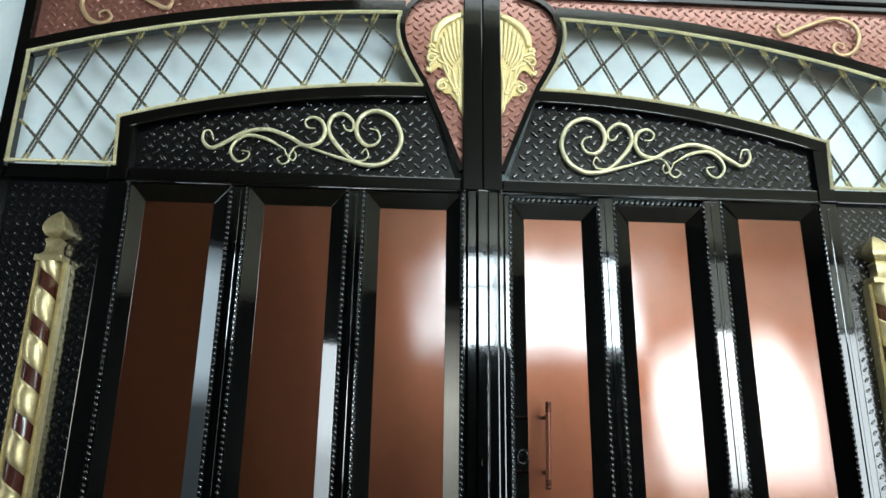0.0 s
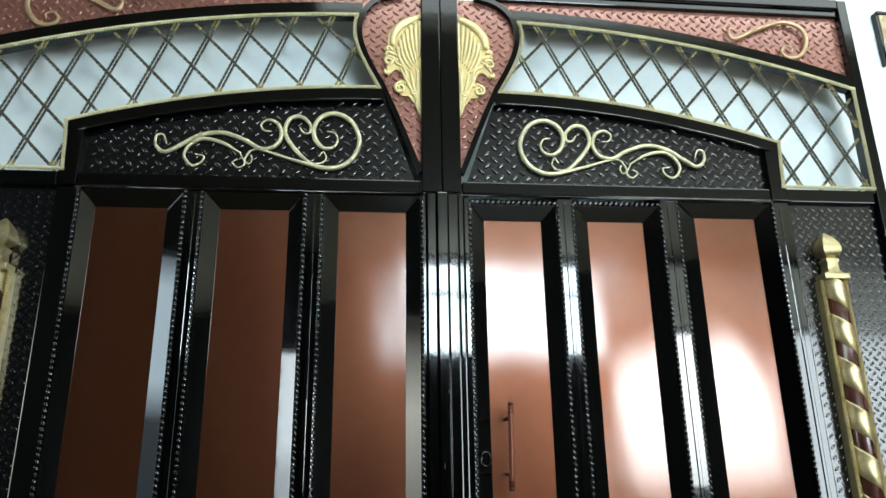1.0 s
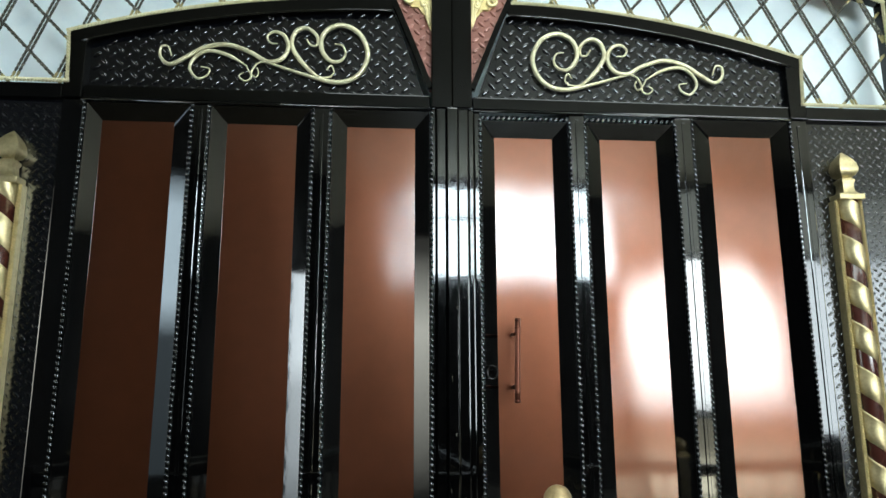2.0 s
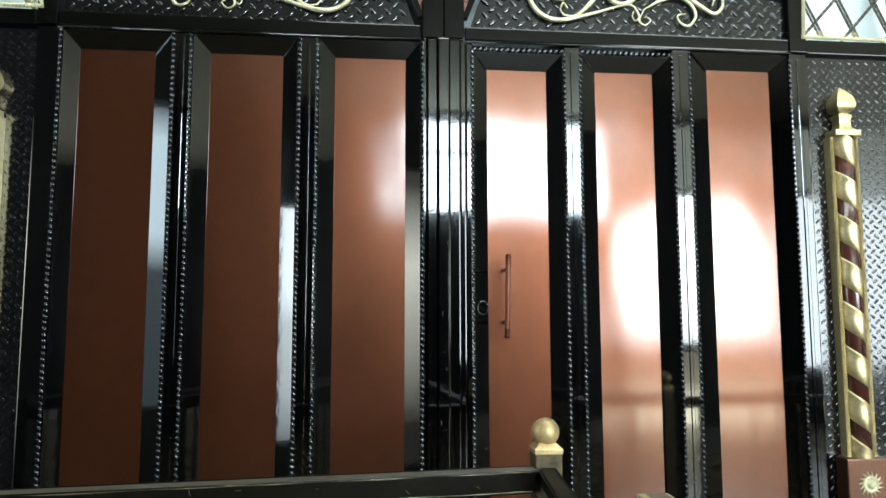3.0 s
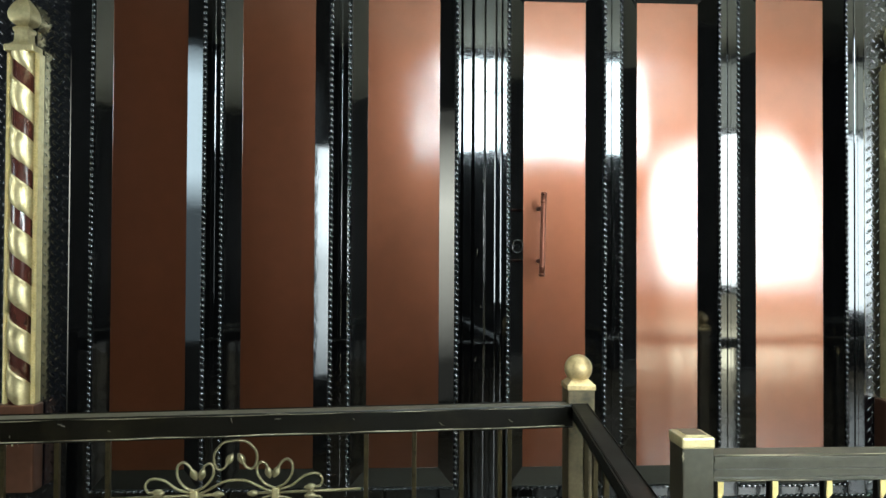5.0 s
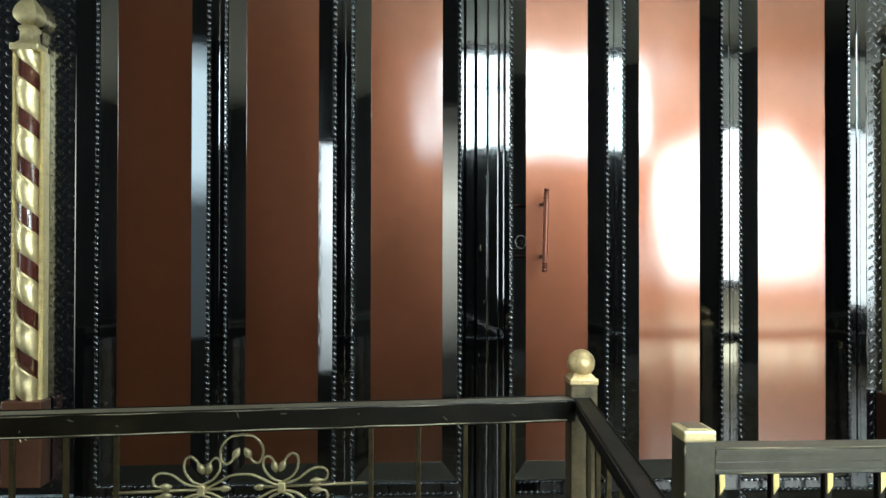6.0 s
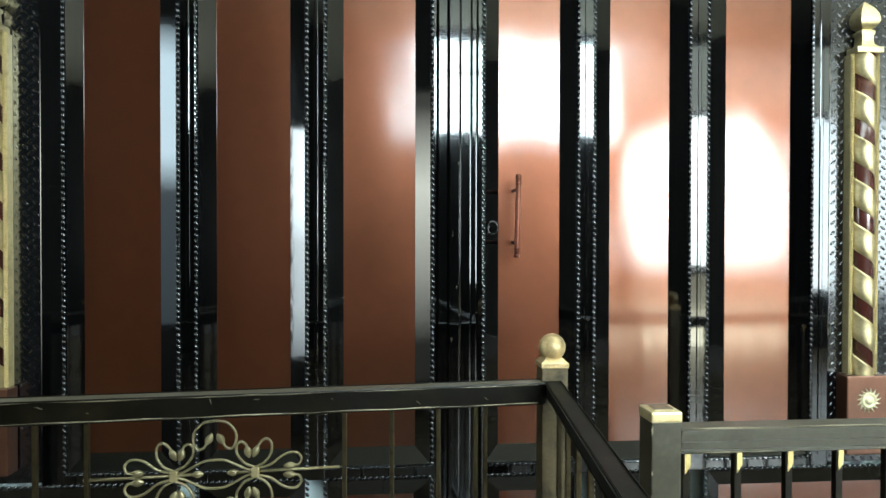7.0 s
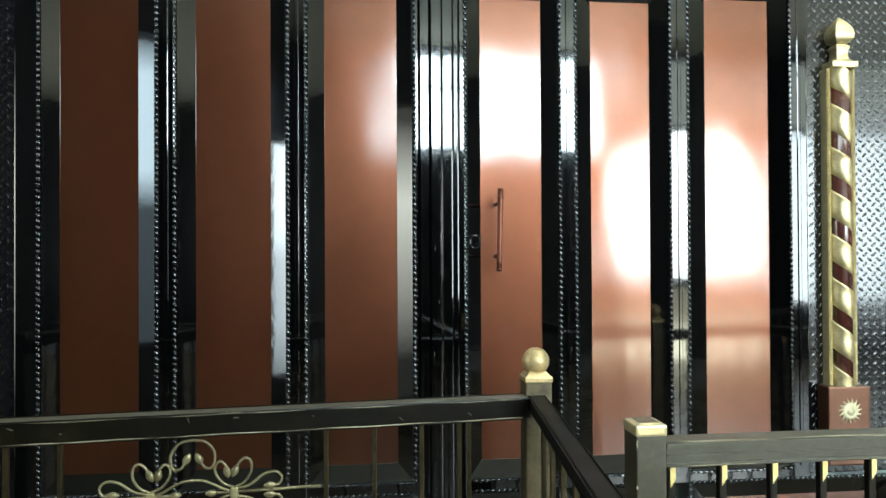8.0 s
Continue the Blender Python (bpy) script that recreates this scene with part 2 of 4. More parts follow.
def four_sided(bm, profile, cx, cy):
    """A square turned-like shape: four curved sides that meet in sharp ridges."""
    for k in range(4):
        c, n = math.cos(math.pi / 2 * k), math.sin(math.pi / 2 * k)
        rows = []
        for r, z in profile:
            rows.append([bm.verts.new((cx + r * c - t * r * n, cy + r * n + t * r * c, z)) for t in (-1.0, -0.5, 0.0, 0.5, 1.0)])
            for v, t in zip(rows[-1], (-1.0, -0.5, 0.0, 0.5, 1.0)):
                swell_out = 0.07 * r * (1 - t * t)
                v.co.x += swell_out * c
                v.co.y += swell_out * n
        for a, b in zip(rows, rows[1:]):
            for i in range(4):
                bm.faces.new((a[i], a[i + 1], b[i + 1], b[i])).smooth = True


def ball(bm, c, r, squash=(1, 1, 1), seg=20):
    made = bmesh.ops.create_uvsphere(bm, u_segments=seg, v_segments=seg // 2 + 2, radius=r)["verts"]
    for v in made:
        v.co = Vector((c[0] + v.co.x * squash[0], c[1] + v.co.y * squash[1], c[2] + v.co.z * squash[2]))
        for f in v.link_faces:
            f.smooth = True


def flow(ctrl, n=8, y=0.0):
    """A smooth line through a few (x, z) control points."""
    p = [Vector((x, y, z)) for x, z in ctrl]
    p = [2 * p[0] - p[1], *p, 2 * p[-1] - p[-2]]
    out = []
    for i in range(1, len(p) - 2):
        a, b, c, d = p[i - 1], p[i], p[i + 1], p[i + 2]
        for k in range(n):
            t = k / n
            out.append(0.5 * (2 * b + (c - a) * t + (2 * a - 5 * b + 4 * c - d) * t * t + (3 * b - a - 3 * c + d) * t ** 3))
    out.append(p[-2])
    return out


def bezier(a, b, c, d, n=12):
    return [tuple(((1 - t) ** 3) * Vector(a) + 3 * t * (1 - t) ** 2 * Vector(b) + 3 * t * t * (1 - t) * Vector(c) + t ** 3 * Vector(d)) for t in [k / n for k in range(n + 1)]]


def inside(outline, x, z):
    hit = False
    n = len(outline)
    for i in range(n):
        (xa, za), (xb, zb) = outline[i], outline[(i + 1) % n]
        if (za > z) != (zb > z) and x < (xb - xa) * (z - za) / (zb - za) + xa:
            hit = not hit
    return hit


def part(name, bm, mat, parent=None, label=""):
    me = bpy.data.meshes.new(name)
    bm.to_mesh(me)
    bm.free()
    me.materials.append(mat)
    ob = new(name, me)
    if parent:
        ob.parent = parent
    if label:
        tagged(ob, label)
    return ob


def one_box(name, mat, parent, x0, x1, y0, y1, z0, z1, bevel=0.003, label=""):
    bm = bmesh.new()
    box(bm, x0, x1, y0, y1, z0, z1, bevel)
    return part(name, bm, mat, parent, label)


def treads(outline, y, pitch, row, mat, parent, seed=1, hi=0.0036):
    """The raised tears of a checker plate, in rows turned two ways by turns, within the outline."""
    rnd = random.Random(seed)
    xs, zs = [p[0] for p in outline], [p[1] for p in outline]
    verts, faces = [], []
    ln, wd = 0.345 * pitch, 0.150 * pitch
    ring = [(-1, 0), (-0.75, -0.7), (0.0, -1.0), (0.75, -0.7), (1, 0), (0.75, 0.7), (0.0, 1.0), (-0.75, 0.7)]
    nx, nz = int((max(xs) - min(xs)) / pitch) + 2, int((max(zs) - min(zs)) / row) + 2
    reach = 0.22 * pitch
    for j in range(nz):
        for i in range(nx):
            x = min(xs) + (i + 0.15 + 0.5 * (j % 2)) * pitch
            z = min(zs) + (j + 0.5) * row
            if not all(inside(outline, x + dx, z + dz) for dx, dz in ((reach, 0), (-reach, 0), (0, reach), (0, -reach))):
                continue
            an = radians(42 if j % 2 else -42) + rnd.uniform(-0.05, 0.05)
            c, s = math.cos(an), math.sin(an)
            base = len(verts)
            for shrink, lift in ((1.0, 0.0), (0.78, 0.72), (0.42, 1.0)):
                for a, b in ring:
                    u, v = a * ln * (0.5 + 0.5 * shrink), b * wd * shrink
                    verts.append((x + u * c - v * s, y - hi * lift, z + u * s + v * c))
            for k in range(8):
                m = (k + 1) % 8
                for r in (0, 8):
                    faces.append((base + r + k, base + r + m, base + r + 8 + m, base + r + 8 + k))
            faces.append(tuple(base + 16 + k for k in range(8)))
    me = bpy.data.meshes.new("tread_pattern")
    me.from_pydata(verts, [], faces)
    me.polygons.foreach_set("use_smooth", [True] * len(me.polygons))
    me.materials.append(mat)
    ob = new("tread_pattern", me)
    ob.parent = parent
    tagged(ob, kind="stuff")
    return ob


# ---- the room ----
def holed_wall(name, mat, along, near, far, lo, hi, top, holes):
    """A wall with square openings through it. along: 'x' or 'y'; near, far: its two faces; holes: (from, to, bottom, top)."""
    cuts = sorted({lo, hi, *[h[0] for h in holes], *[h[1] for h in holes]})
    levels = sorted({0.0, top, *[h[2] for h in holes], *[h[3] for h in holes]})
    bm = bmesh.new()
    for a, b in zip(cuts, cuts[1:]):
        for c, d in zip(levels, levels[1:]):
            if any(h[0] <= (a + b) / 2 <= h[1] and h[2] <= (c + d) / 2 <= h[3] for h in holes):
                continue
            if along == "x":
                box(bm, a, b, near, far, c, d)
            else:
                box(bm, near, far, a, b, c, d)
    return tagged(part(name, bm, mat), kind="structure")


ROOM_W, ROOM_E, ROOM_S, ROOM_N, ROOM_H = -3.0, 7.6, -6.2, 0.105, 3.86
WIN = (0.06, 2.78, 2.58, 3.79)
ARCH = (2.79, 4.95, 1.02, 2.88)
# Unseen ceiling opening, added to brighten the lattice and the upper gate.
FILL_GAP = (-0.55, 3.3, -1.5, -0.7)
# Added gap at the wall's foot, standing in for a sunlit floor patch.
SUNPATCH_GAP = (2.79, 4.95, 0.0, 0.90)
YARD = (5.08, 7.0, 0.7, 2.88)
# Added opening over the archway, for the pale sheen on the right stiles.
SHEEN_GAP = (2.86, 7.3, 2.95, 3.79)
SIDE_WIN = (-0.66, -0.36, 0.8, 2.65)
SIDE_SLIT = (-0.98, -0.69, 0.5, 2.1)
# Added glowing slit, in place of a lit cream wall the border reflects.
SIDE_CREAM_GLOW = (-1.50, -1.0, 0.2, 2.5)

wall_n = holed_wall("wall_north", WALL, "x", ROOM_N, ROOM_N + 0.15, ROOM_W - 0.15, ROOM_E + 0.15, ROOM_H, [])
tagged(wall_n, "white painted plaster wall behind the gate", "wall")
wall_s = holed_wall("wall_south", BACKWALL, "x", ROOM_S - 0.15, ROOM_S, ROOM_W - 0.15, ROOM_E + 0.15, ROOM_H, [WIN, ARCH, YARD, SUNPATCH_GAP, SHEEN_GAP])
tagged(wall_s, "unseen wall coloured near-black for shade, with a high window, an archway and added openings", "wall")
wall_w = holed_wall("wall_west", SHADEWALL, "y", ROOM_W - 0.15, ROOM_W, ROOM_S, ROOM_N, ROOM_H, [SIDE_WIN, SIDE_SLIT, SIDE_CREAM_GLOW])
tagged(wall_w, "unseen wall coloured near-black for shade, with three tall openings", "wall")
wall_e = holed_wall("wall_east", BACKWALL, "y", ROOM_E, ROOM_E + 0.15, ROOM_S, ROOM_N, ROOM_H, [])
tagged(wall_e, "unseen side wall coloured near-black for shade", "wall")

bm = bmesh.new()
xa, xb, ya, yb = ROOM_W - 0.15, ROOM_E + 0.15, ROOM_S - 0.15, ROOM_N + 0.15
for x0, x1, y0, y1 in ((xa, xb, ya, FILL_GAP[2]), (xa, xb, FILL_GAP[3], yb), (xa, FILL_GAP[0], FILL_GAP[2], FILL_GAP[3]), (FILL_GAP[1], xb, FILL_GAP[2], FILL_GAP[3])):
    box(bm, x0, x1, y0, y1, ROOM_H, ROOM_H + 0.12)
tagged(part("ceiling", bm, CEIL), "plain grey painted ceiling with an added light opening before the gate", "ceiling", kind="structure")


def backdrop(name, corners, mat):
    bm = bmesh.new()
    bm.faces.new([bm.verts.new(c) for c in corners])
    return tagged(part(name, bm, mat), "glowing sheet behind an opening", "backdrop", kind="structure")


def glow_x(name, hole, y, color, strength, m=0.25):
    a, b, c, d = hole
    backdrop(name, [(a - m, y, c - m), (b + m, y, c - m), (b + m, y, d + m), (a - m, y, d + m)], glow(name, color, strength))


glow_x("backdrop_window", WIN, ROOM_S - 0.35, (0.88, 0.96, 1.0), DAY_HIGH_WINDOW)
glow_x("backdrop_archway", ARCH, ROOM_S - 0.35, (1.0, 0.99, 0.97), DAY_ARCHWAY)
glow_x("backdrop_sunpatch", SUNPATCH_GAP, ROOM_S - 0.2, (1.0, 0.90, 0.66), DAY_SUNPATCH, 0.03)
glow_x("backdrop_yard", YARD, ROOM_S - 0.35, (0.95, 0.98, 1.0), DAY_YARD, 0.1)
glow_x("backdrop_sheen", SHEEN_GAP, ROOM_S - 0.17, (0.98, 1.0, 0.87), DAY_SHEEN, 0.01)
for nm, h, st, col in (("backdrop_side_window", SIDE_WIN, DAY_SIDE_WINDOW, (0.8, 0.92, 1.0)), ("backdrop_side_slit", SIDE_SLIT, DAY_SIDE_SLIT, (0.95, 0.98, 1.0)), ("backdrop_side_cream", SIDE_CREAM_GLOW, DAY_SIDE_CREAM, (1.0, 0.93, 0.80))):
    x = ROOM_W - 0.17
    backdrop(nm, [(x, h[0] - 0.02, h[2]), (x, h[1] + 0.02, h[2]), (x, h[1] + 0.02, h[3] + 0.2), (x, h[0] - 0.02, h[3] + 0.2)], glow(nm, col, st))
backdrop("backdrop_fill", [(FILL_GAP[0] - 0.1, FILL_GAP[2] - 0.1, ROOM_H + 0.16), (FILL_GAP[0] - 0.1, FILL_GAP[3] + 0.1, ROOM_H + 0.16), (FILL_GAP[1] + 0.1, FILL_GAP[3] + 0.1, ROOM_H + 0.16), (FILL_GAP[1] + 0.1, FILL_GAP[2] - 0.1, ROOM_H + 0.16)], glow("backdrop_fill", (0.97, 1.0, 0.95), DAY_FILL))
# rounded corners of the round-cornered opening
bm = bmesh.new()
rr = 1.0
for cx, cz, a0 in ((ARCH[0] + rr, ARCH[3] - rr, 90), (ARCH[1] - rr, ARCH[3] - rr, 0)):
    c0, s0 = math.cos(radians(a0 + 45)), math.sin(radians(a0 + 45))
    corner = (cx + math.copysign(rr + 0.01, c0), cz + math.copysign(rr + 0.01, s0))
    ring = [(cx + rr * math.cos(radians(a0 + d)), cz + rr * math.sin(radians(a0 + d))) for d in range(0, 91, 9)]
    for p, q in zip(ring, ring[1:]):
        prism(bm, [corner, p, q], ROOM_S - 0.148, ROOM_S - 0.002)
tagged(part("trim", bm, BACKWALL), "dark rounded corners of the wall opening", "trim", kind="structure")

# the window's frame with its bars
win = tagged(new("window_1"), "dark framed window with thin glazing bars", "window", kind="structure")
for x0, x1 in ((WIN[0], WIN[0] + 0.05), (0.86, 0.90), (1.70, 1.74), (WIN[1] - 0.05, WIN[1])):
    one_box("window_frame", FRAME, win, x0, x1, ROOM_S - 0.10, ROOM_S - 0.05, WIN[2], WIN[3])
for z0, z1 in ((WIN[2], WIN[2] + 0.05), (3.34, 3.38), (WIN[3] - 0.05, WIN[3])):
    one_box("window_frame", FRAME, win, WIN[0], WIN[1], ROOM_S - 0.095, ROOM_S - 0.055, z0, z1)

floor_ob = tagged(one_box("floor", GROUT, None, ROOM_W - 0.15, ROOM_E + 0.15, ROOM_S - 0.15, ROOM_N + 0.15, -0.15, -0.004, 0), "dim brown ceramic tiled floor with grey joints", "floor", kind="structure")


# ---- the gate ----
XC = 0.016
LEFT_PANELS = ((-1.095, -0.872, 2.155, -1.133, -0.818), (-0.706, -0.485, 2.155, -0.752, -0.438), (-0.323, -0.101, 2.155, -0.370, -0.056))
RIGHT_PANELS = ((0.161, 0.357, 2.132, 0.116, 0.402), (0.520, 0.716, 2.135, 0.468, 0.764), (0.904, 1.124, 2.156, 0.838, 1.172))
P_Y, F_Y = 0.021, -0.012


def low_curve(u):
    return 2.602 - 0.15 * (u - 0.185) ** 2


def top_curve(u):
    return 2.892 - 0.118 * (u - 0.185) ** 2


def steps(a, b, n):
    return [a + (b - a) * k / n for k in range(n + 1)]


S_EDGE = bezier((0.293, 2.891), (0.325, 2.80), (0.27, 2.71), (0.213, 2.602), 14)
TULIP = [(0.058, 2.285), *bezier((0.070, 2.285), (0.13, 2.44), (0.16, 2.52), (0.190, 2.585), 8), *bezier((0.20, 2.61), (0.255, 2.71), (0.305, 2.80), (0.276, 2.885), 12),
         *bezier((0.270, 2.905), (0.25, 2.95), (0.20, 2.985), (0.13, 2.99), 8), (0.058, 2.99)]


PEARL = [(math.cos(2 * math.pi * k / 8) * math.sin(math.pi * r / 5), math.sin(2 * math.pi * k / 8) * math.sin(math.pi * r / 5), math.cos(math.pi * r / 5)) for r in range(1, 5) for k in range(8)]


def rope_bead(a, b, mat, parent, radius=0.0058, pitch=0.0176):
    """A rope-like moulding: slanting pearls in a row from a to b."""
    a, b = Vector(a), Vector(b)
    run = (b - a).normalized()
    side = Vector((0, -1, 0)).cross(run)
    lean = (run + side * 0.75).normalized()
    over = (side - run * 0.75).normalized()
    front = Vector((0, -1, 0))
    n = int((b - a).length / pitch)
    verts, faces = [], []
    for i in range(n):
        c = a + (b - a) * ((i + 0.5) / n)
        base = len(verts)
        verts += [c + lean * p[2] * radius * 1.55 + over * p[0] * radius * 0.85 + front * p[1] * radius * 0.62 for p in PEARL]
        for r in range(3):
            for k in range(8):
                m = (k + 1) % 8
                faces.append((base + r * 8 + k, base + r * 8 + m, base + r * 8 + 8 + m, base + r * 8 + 8 + k))
        faces += [tuple(base + k for k in range(7, -1, -1)), tuple(base + 24 + k for k in range(8))]
    me = bpy.data.meshes.new("rope_bead")
    me.from_pydata([tuple(v) for v in verts], [], faces)
    me.polygons.foreach_set("use_smooth", [True] * len(me.polygons))
    me.materials.append(mat)
    ob = new("rope_bead", me)
    ob.parent = parent
    return tagged(ob, "black rope-twist bead moulding")


def sunk_panel(leaf, x0, x1, z0, z1, bx0, bx1, bz0, bz1):
    """A brown sheet, sunk behind four sloping black borders, with rope beads round it."""
    bm = bmesh.new()
    n = 7
    grid = [[bm.verts.new((x0 - 0.004 + (x1 - x0 + 0.008) * i / n, P_Y + 0.0004 * math.sin(0.8 * i + 0.35 * k + x0 * 9) * (0 < i < n), z0 - 0.004 + (z1 - z0 + 0.008) * k / 24)) for i in range(n + 1)] for k in range(25)]
    for r, s in zip(grid, grid[1:]):
        for i in range(n):
            bm.faces.new((r[i], r[i + 1], s[i + 1], s[i])).smooth = True
    sheet = part("panel", bm, BROWN, leaf, "glossy red-brown sheet metal panel")
    inner = ((x0, z0), (x1, z0), (x1, z1), (x0, z1))
    outer = ((bx0, bz0), (bx1, bz0), (bx1, bz1), (bx0, bz1))
    for i in range(4):
        j = (i + 1) % 4
        bm = bmesh.new()
        ids = []
        for (x, z), y in ((inner[i], P_Y - 0.002), (inner[j], P_Y - 0.002), (outer[j], F_Y), (outer[i], F_Y)):
            ids.append((bm.verts.new((x, y, z)), bm.verts.new((x, y + 0.03, z))))
        fr, bk = [a for a, b in ids], [b for a, b in ids]
        bm.faces.new(fr)
        bm.faces.new(bk[::-1])
        for a in range(4):
            b = (a + 1) % 4
            bm.faces.new((fr[a], bk[a], bk[b], fr[b]))
        bmesh.ops.recalc_face_normals(bm, faces=bm.faces)
        part("sloping_border", bm, BLACK, sheet, "glossy black sloping border")
    for a, b in ((0, 1), (1, 2), (2, 3), (3, 0)):
        (xa, za), (xb, zb) = outer[a], outer[b]
        mx, mz, k = (bx0 + bx1) / 2, (bz0 + bz1) / 2, 0.007
        xa, xb = (x + math.copysign(k, x - mx) for x in (xa, xb))
        za, zb = (z + math.copysign(k, z - mz) for z in (za, zb))
        rope_bead((xa, F_Y - 0.003, za), (xb, F_Y - 0.003, zb), BEAD, sheet)


def stile(leaf, x0, x1, z0, z1, y0=F_Y - 0.002, mat=None, bevel=0.004, name="stile"):
    return one_box(name, mat or BLACK, leaf, x0, x1, y0, 0.035, z0, z1, bevel)


def lattice_region():
    pts = [(u, low_curve(u)) for u in steps(0.213, 1.223, 16)]
    pts += [(1.213, 2.268), (1.555, 2.268)]
    pts += [(u, top_curve(u)) for u in steps(1.557, 0.293, 18)]
    pts += S_EDGE[1:-1]
    return pts


def make_leaf(side):
    s = -1 if side == "left" else 1
    def X(u):
        return XC + s * u
    def flip(pts):
        return [(X(u), z) for u, z in pts]
    leaf = tagged(new("gate_leaf"), "tall black metal gate leaf with red-brown panels and gold scrolls", "gate", group="gate leaves")
    panels = LEFT_PANELS if s < 0 else RIGHT_PANELS
    # tall panels and the low row below them
    for i, (x0, x1, top, bx0, bx1) in enumerate(panels):
        sunk_panel(leaf, x0, x1, 0.68, top, bx0, bx1, 0.632, top + 0.048)
        outermost = (i == 0) if s < 0 else (i == 2)
        lx0, lx1 = bx0, bx1
        if outermost:
            lx0, lx1 = (X(1.53), bx1) if s < 0 else (bx0, X(1.53))
        sunk_panel(leaf, lx0 + 0.05, lx1 - 0.05, 0.11, 0.53, lx0, lx1, 0.06, 0.585)
    # upright members between the panels
    if s < 0:
        cols = ((-1.207, -1.141), (-0.808, -0.759), (-0.431, -0.377))
    else:
        cols = ((0.409, 0.461), (0.771, 0.831), (1.179, 1.239))
    for x0, x1 in cols:
        stile(leaf, x0, x1, 0.59, 2.212)
        if x0 < -1.0:
            continue
        stile(leaf, (x0 + x1) / 2 - 0.006, (x0 + x1) / 2 + 0.006, 0.632, 2.19, F_Y - 0.005, bevel=0.002, name="cover_strip")
    # meeting stiles in steps
    if s < 0:
        for x0, x1, y0 in ((-0.049, -0.034, -0.014), (-0.034, -0.002, -0.024)):
            stile(leaf, x0, x1, 0.02, 2.212, y0, bevel=0.004, name="meeting_stile")
        stile(leaf, -0.050, 0.017, 2.212, 3.06, -0.028, FRAME, name="meeting_stile")
    else:
        for x0, x1, y0 in ((-0.001, 0.034, -0.034), (0.035, 0.069, -0.024), (0.070, 0.088, -0.017), (0.089, 0.109, -0.013)):
            stile(leaf, x0, x1, 0.02, 2.212, y0, bevel=0.004, name="meeting_stile")
        stile(leaf, 0.018, 0.083, 2.212, 3.06, -0.030, FRAME, name="meeting_stile")
    def span(u0, u1):
        return sorted((X(u0), X(u1)))
    # cross members
    a, b = span(0.070, 1.165)
    stile(leaf, a, b, 2.214, 2.258, -0.016, FRAME, name="rail")
    bm = bmesh.new()
    tube(bm, [(a, -0.0185, 2.2085), (b, -0.0185, 2.2085)], 0.0042, 12)
    part("rail_moulding", bm, BLACK, leaf)
    a, b = span(0.04 if s < 0 else 0.095, 1.165)
    stile(leaf, a, b, 0.592, 0.626, -0.013, BLACK, name="rail")
    a, b = span(0.04 if s < 0 else 0.095, 1.60)
    stile(leaf, a, b, 0.02, 0.055, -0.013, BLACK, name="rail")
    a, b = span(1.226, 1.553)
    stile(leaf, a, b, 2.212, 2.260, -0.018, FRAME, name="rail")
    a, b = span(1.166, 1.225)
    stile(leaf, a, b, 2.214, 2.43, -0.020, FRAME, name="stile")
    a, b = span(1.562, 1.602)
    stile(leaf, a, b, 0.02, 3.06, -0.022, FRAME, name="outer_stile")
    a, b = span(0.069, 1.561)
    stile(leaf, a, b, 3.02, 3.06, -0.026, FRAME, name="top_rail")
    a, b = span(0.15, 1.561)
    stile(leaf, a, b, 2.992, 3.019, -0.012, FRAME, name="top_rail")
    # curved members
    us = steps(0.195, 1.224, 24)
    bm = bmesh.new()
    band(bm, [(X(u), low_curve(u) - 0.046) for u in us], [(X(u), low_curve(u) - 0.006) for u in us], -0.021, 0.03)
    part("arch_rail", bm, FRAME, leaf)
    bm = bmesh.new()
    tube(bm, [(X(u), -0.0215, low_curve(u) - 0.0485) for u in us[:-1]], 0.0042, 10)
    part("arch_moulding", bm, BLACK, leaf)
    us = steps(0.275, 1.561, 26)
    bm = bmesh.new()
    band(bm, [(X(u), top_curve(u) + 0.007) for u in us], [(X(u), top_curve(u) + 0.050) for u in us], -0.021, 0.03)
    part("arch_rail", bm, FRAME, leaf)
    # heart-shaped plate beside the meeting stile, with its rim
    rim = TULIP[1:-1]
    bm = bmesh.new()
    tube(bm, [(X(u), -0.012, z) for u, z in rim], 0.013, 4, 1.2, smooth=False)
    part("rim", bm, FRAME, leaf)
    bm = bmesh.new()
    prism(bm, flip(TULIP), 0.0, 0.02)
    red = part("heart_plate", bm, REDPLATE, leaf, "copper-brown checker plate")
    treads(flip(TULIP), 0.0, 0.041, 0.0195, REDPLATE, red, 3, 0.0050)
    # black checker plate under the arch
    arch = [(0.085, 2.25), *[(u, low_curve(u) - 0.04) for u in steps(0.19, 1.17, 14)], (1.17, 2.25)]
    bm = bmesh.new()
    prism(bm, flip(arch), 0.004, 0.02)
    plate = part("arch_plate", bm, PLATE, leaf, "black checker plate")
    treads(flip([(u, z) for u, z in arch]), 0.004, 0.047, 0.0220, PLATE, plate, 5, 0.0052)
    # copper plate above the lattice
    top = [(u, top_curve(u) + 0.045) for u in steps(0.24, 1.565, 16)] + [(1.565, 3.0), (0.15, 3.0), (0.2, 2.98)]
    bm = bmesh.new()
    prism(bm, flip(top), 0.006, 0.02)
    plate = part("top_plate", bm, REDPLATE, leaf, "copper-brown checker plate")
    treads(flip(top), 0.006, 0.041, 0.0195, REDPLATE, plate, 7, 0.0050)
    # side plate behind the twisted column
    sideo = [(1.226, 0.6), (1.561, 0.6), (1.561, 2.215), (1.226, 2.215)]
    bm = bmesh.new()
    prism(bm, flip(sideo), 0.004, 0.02)
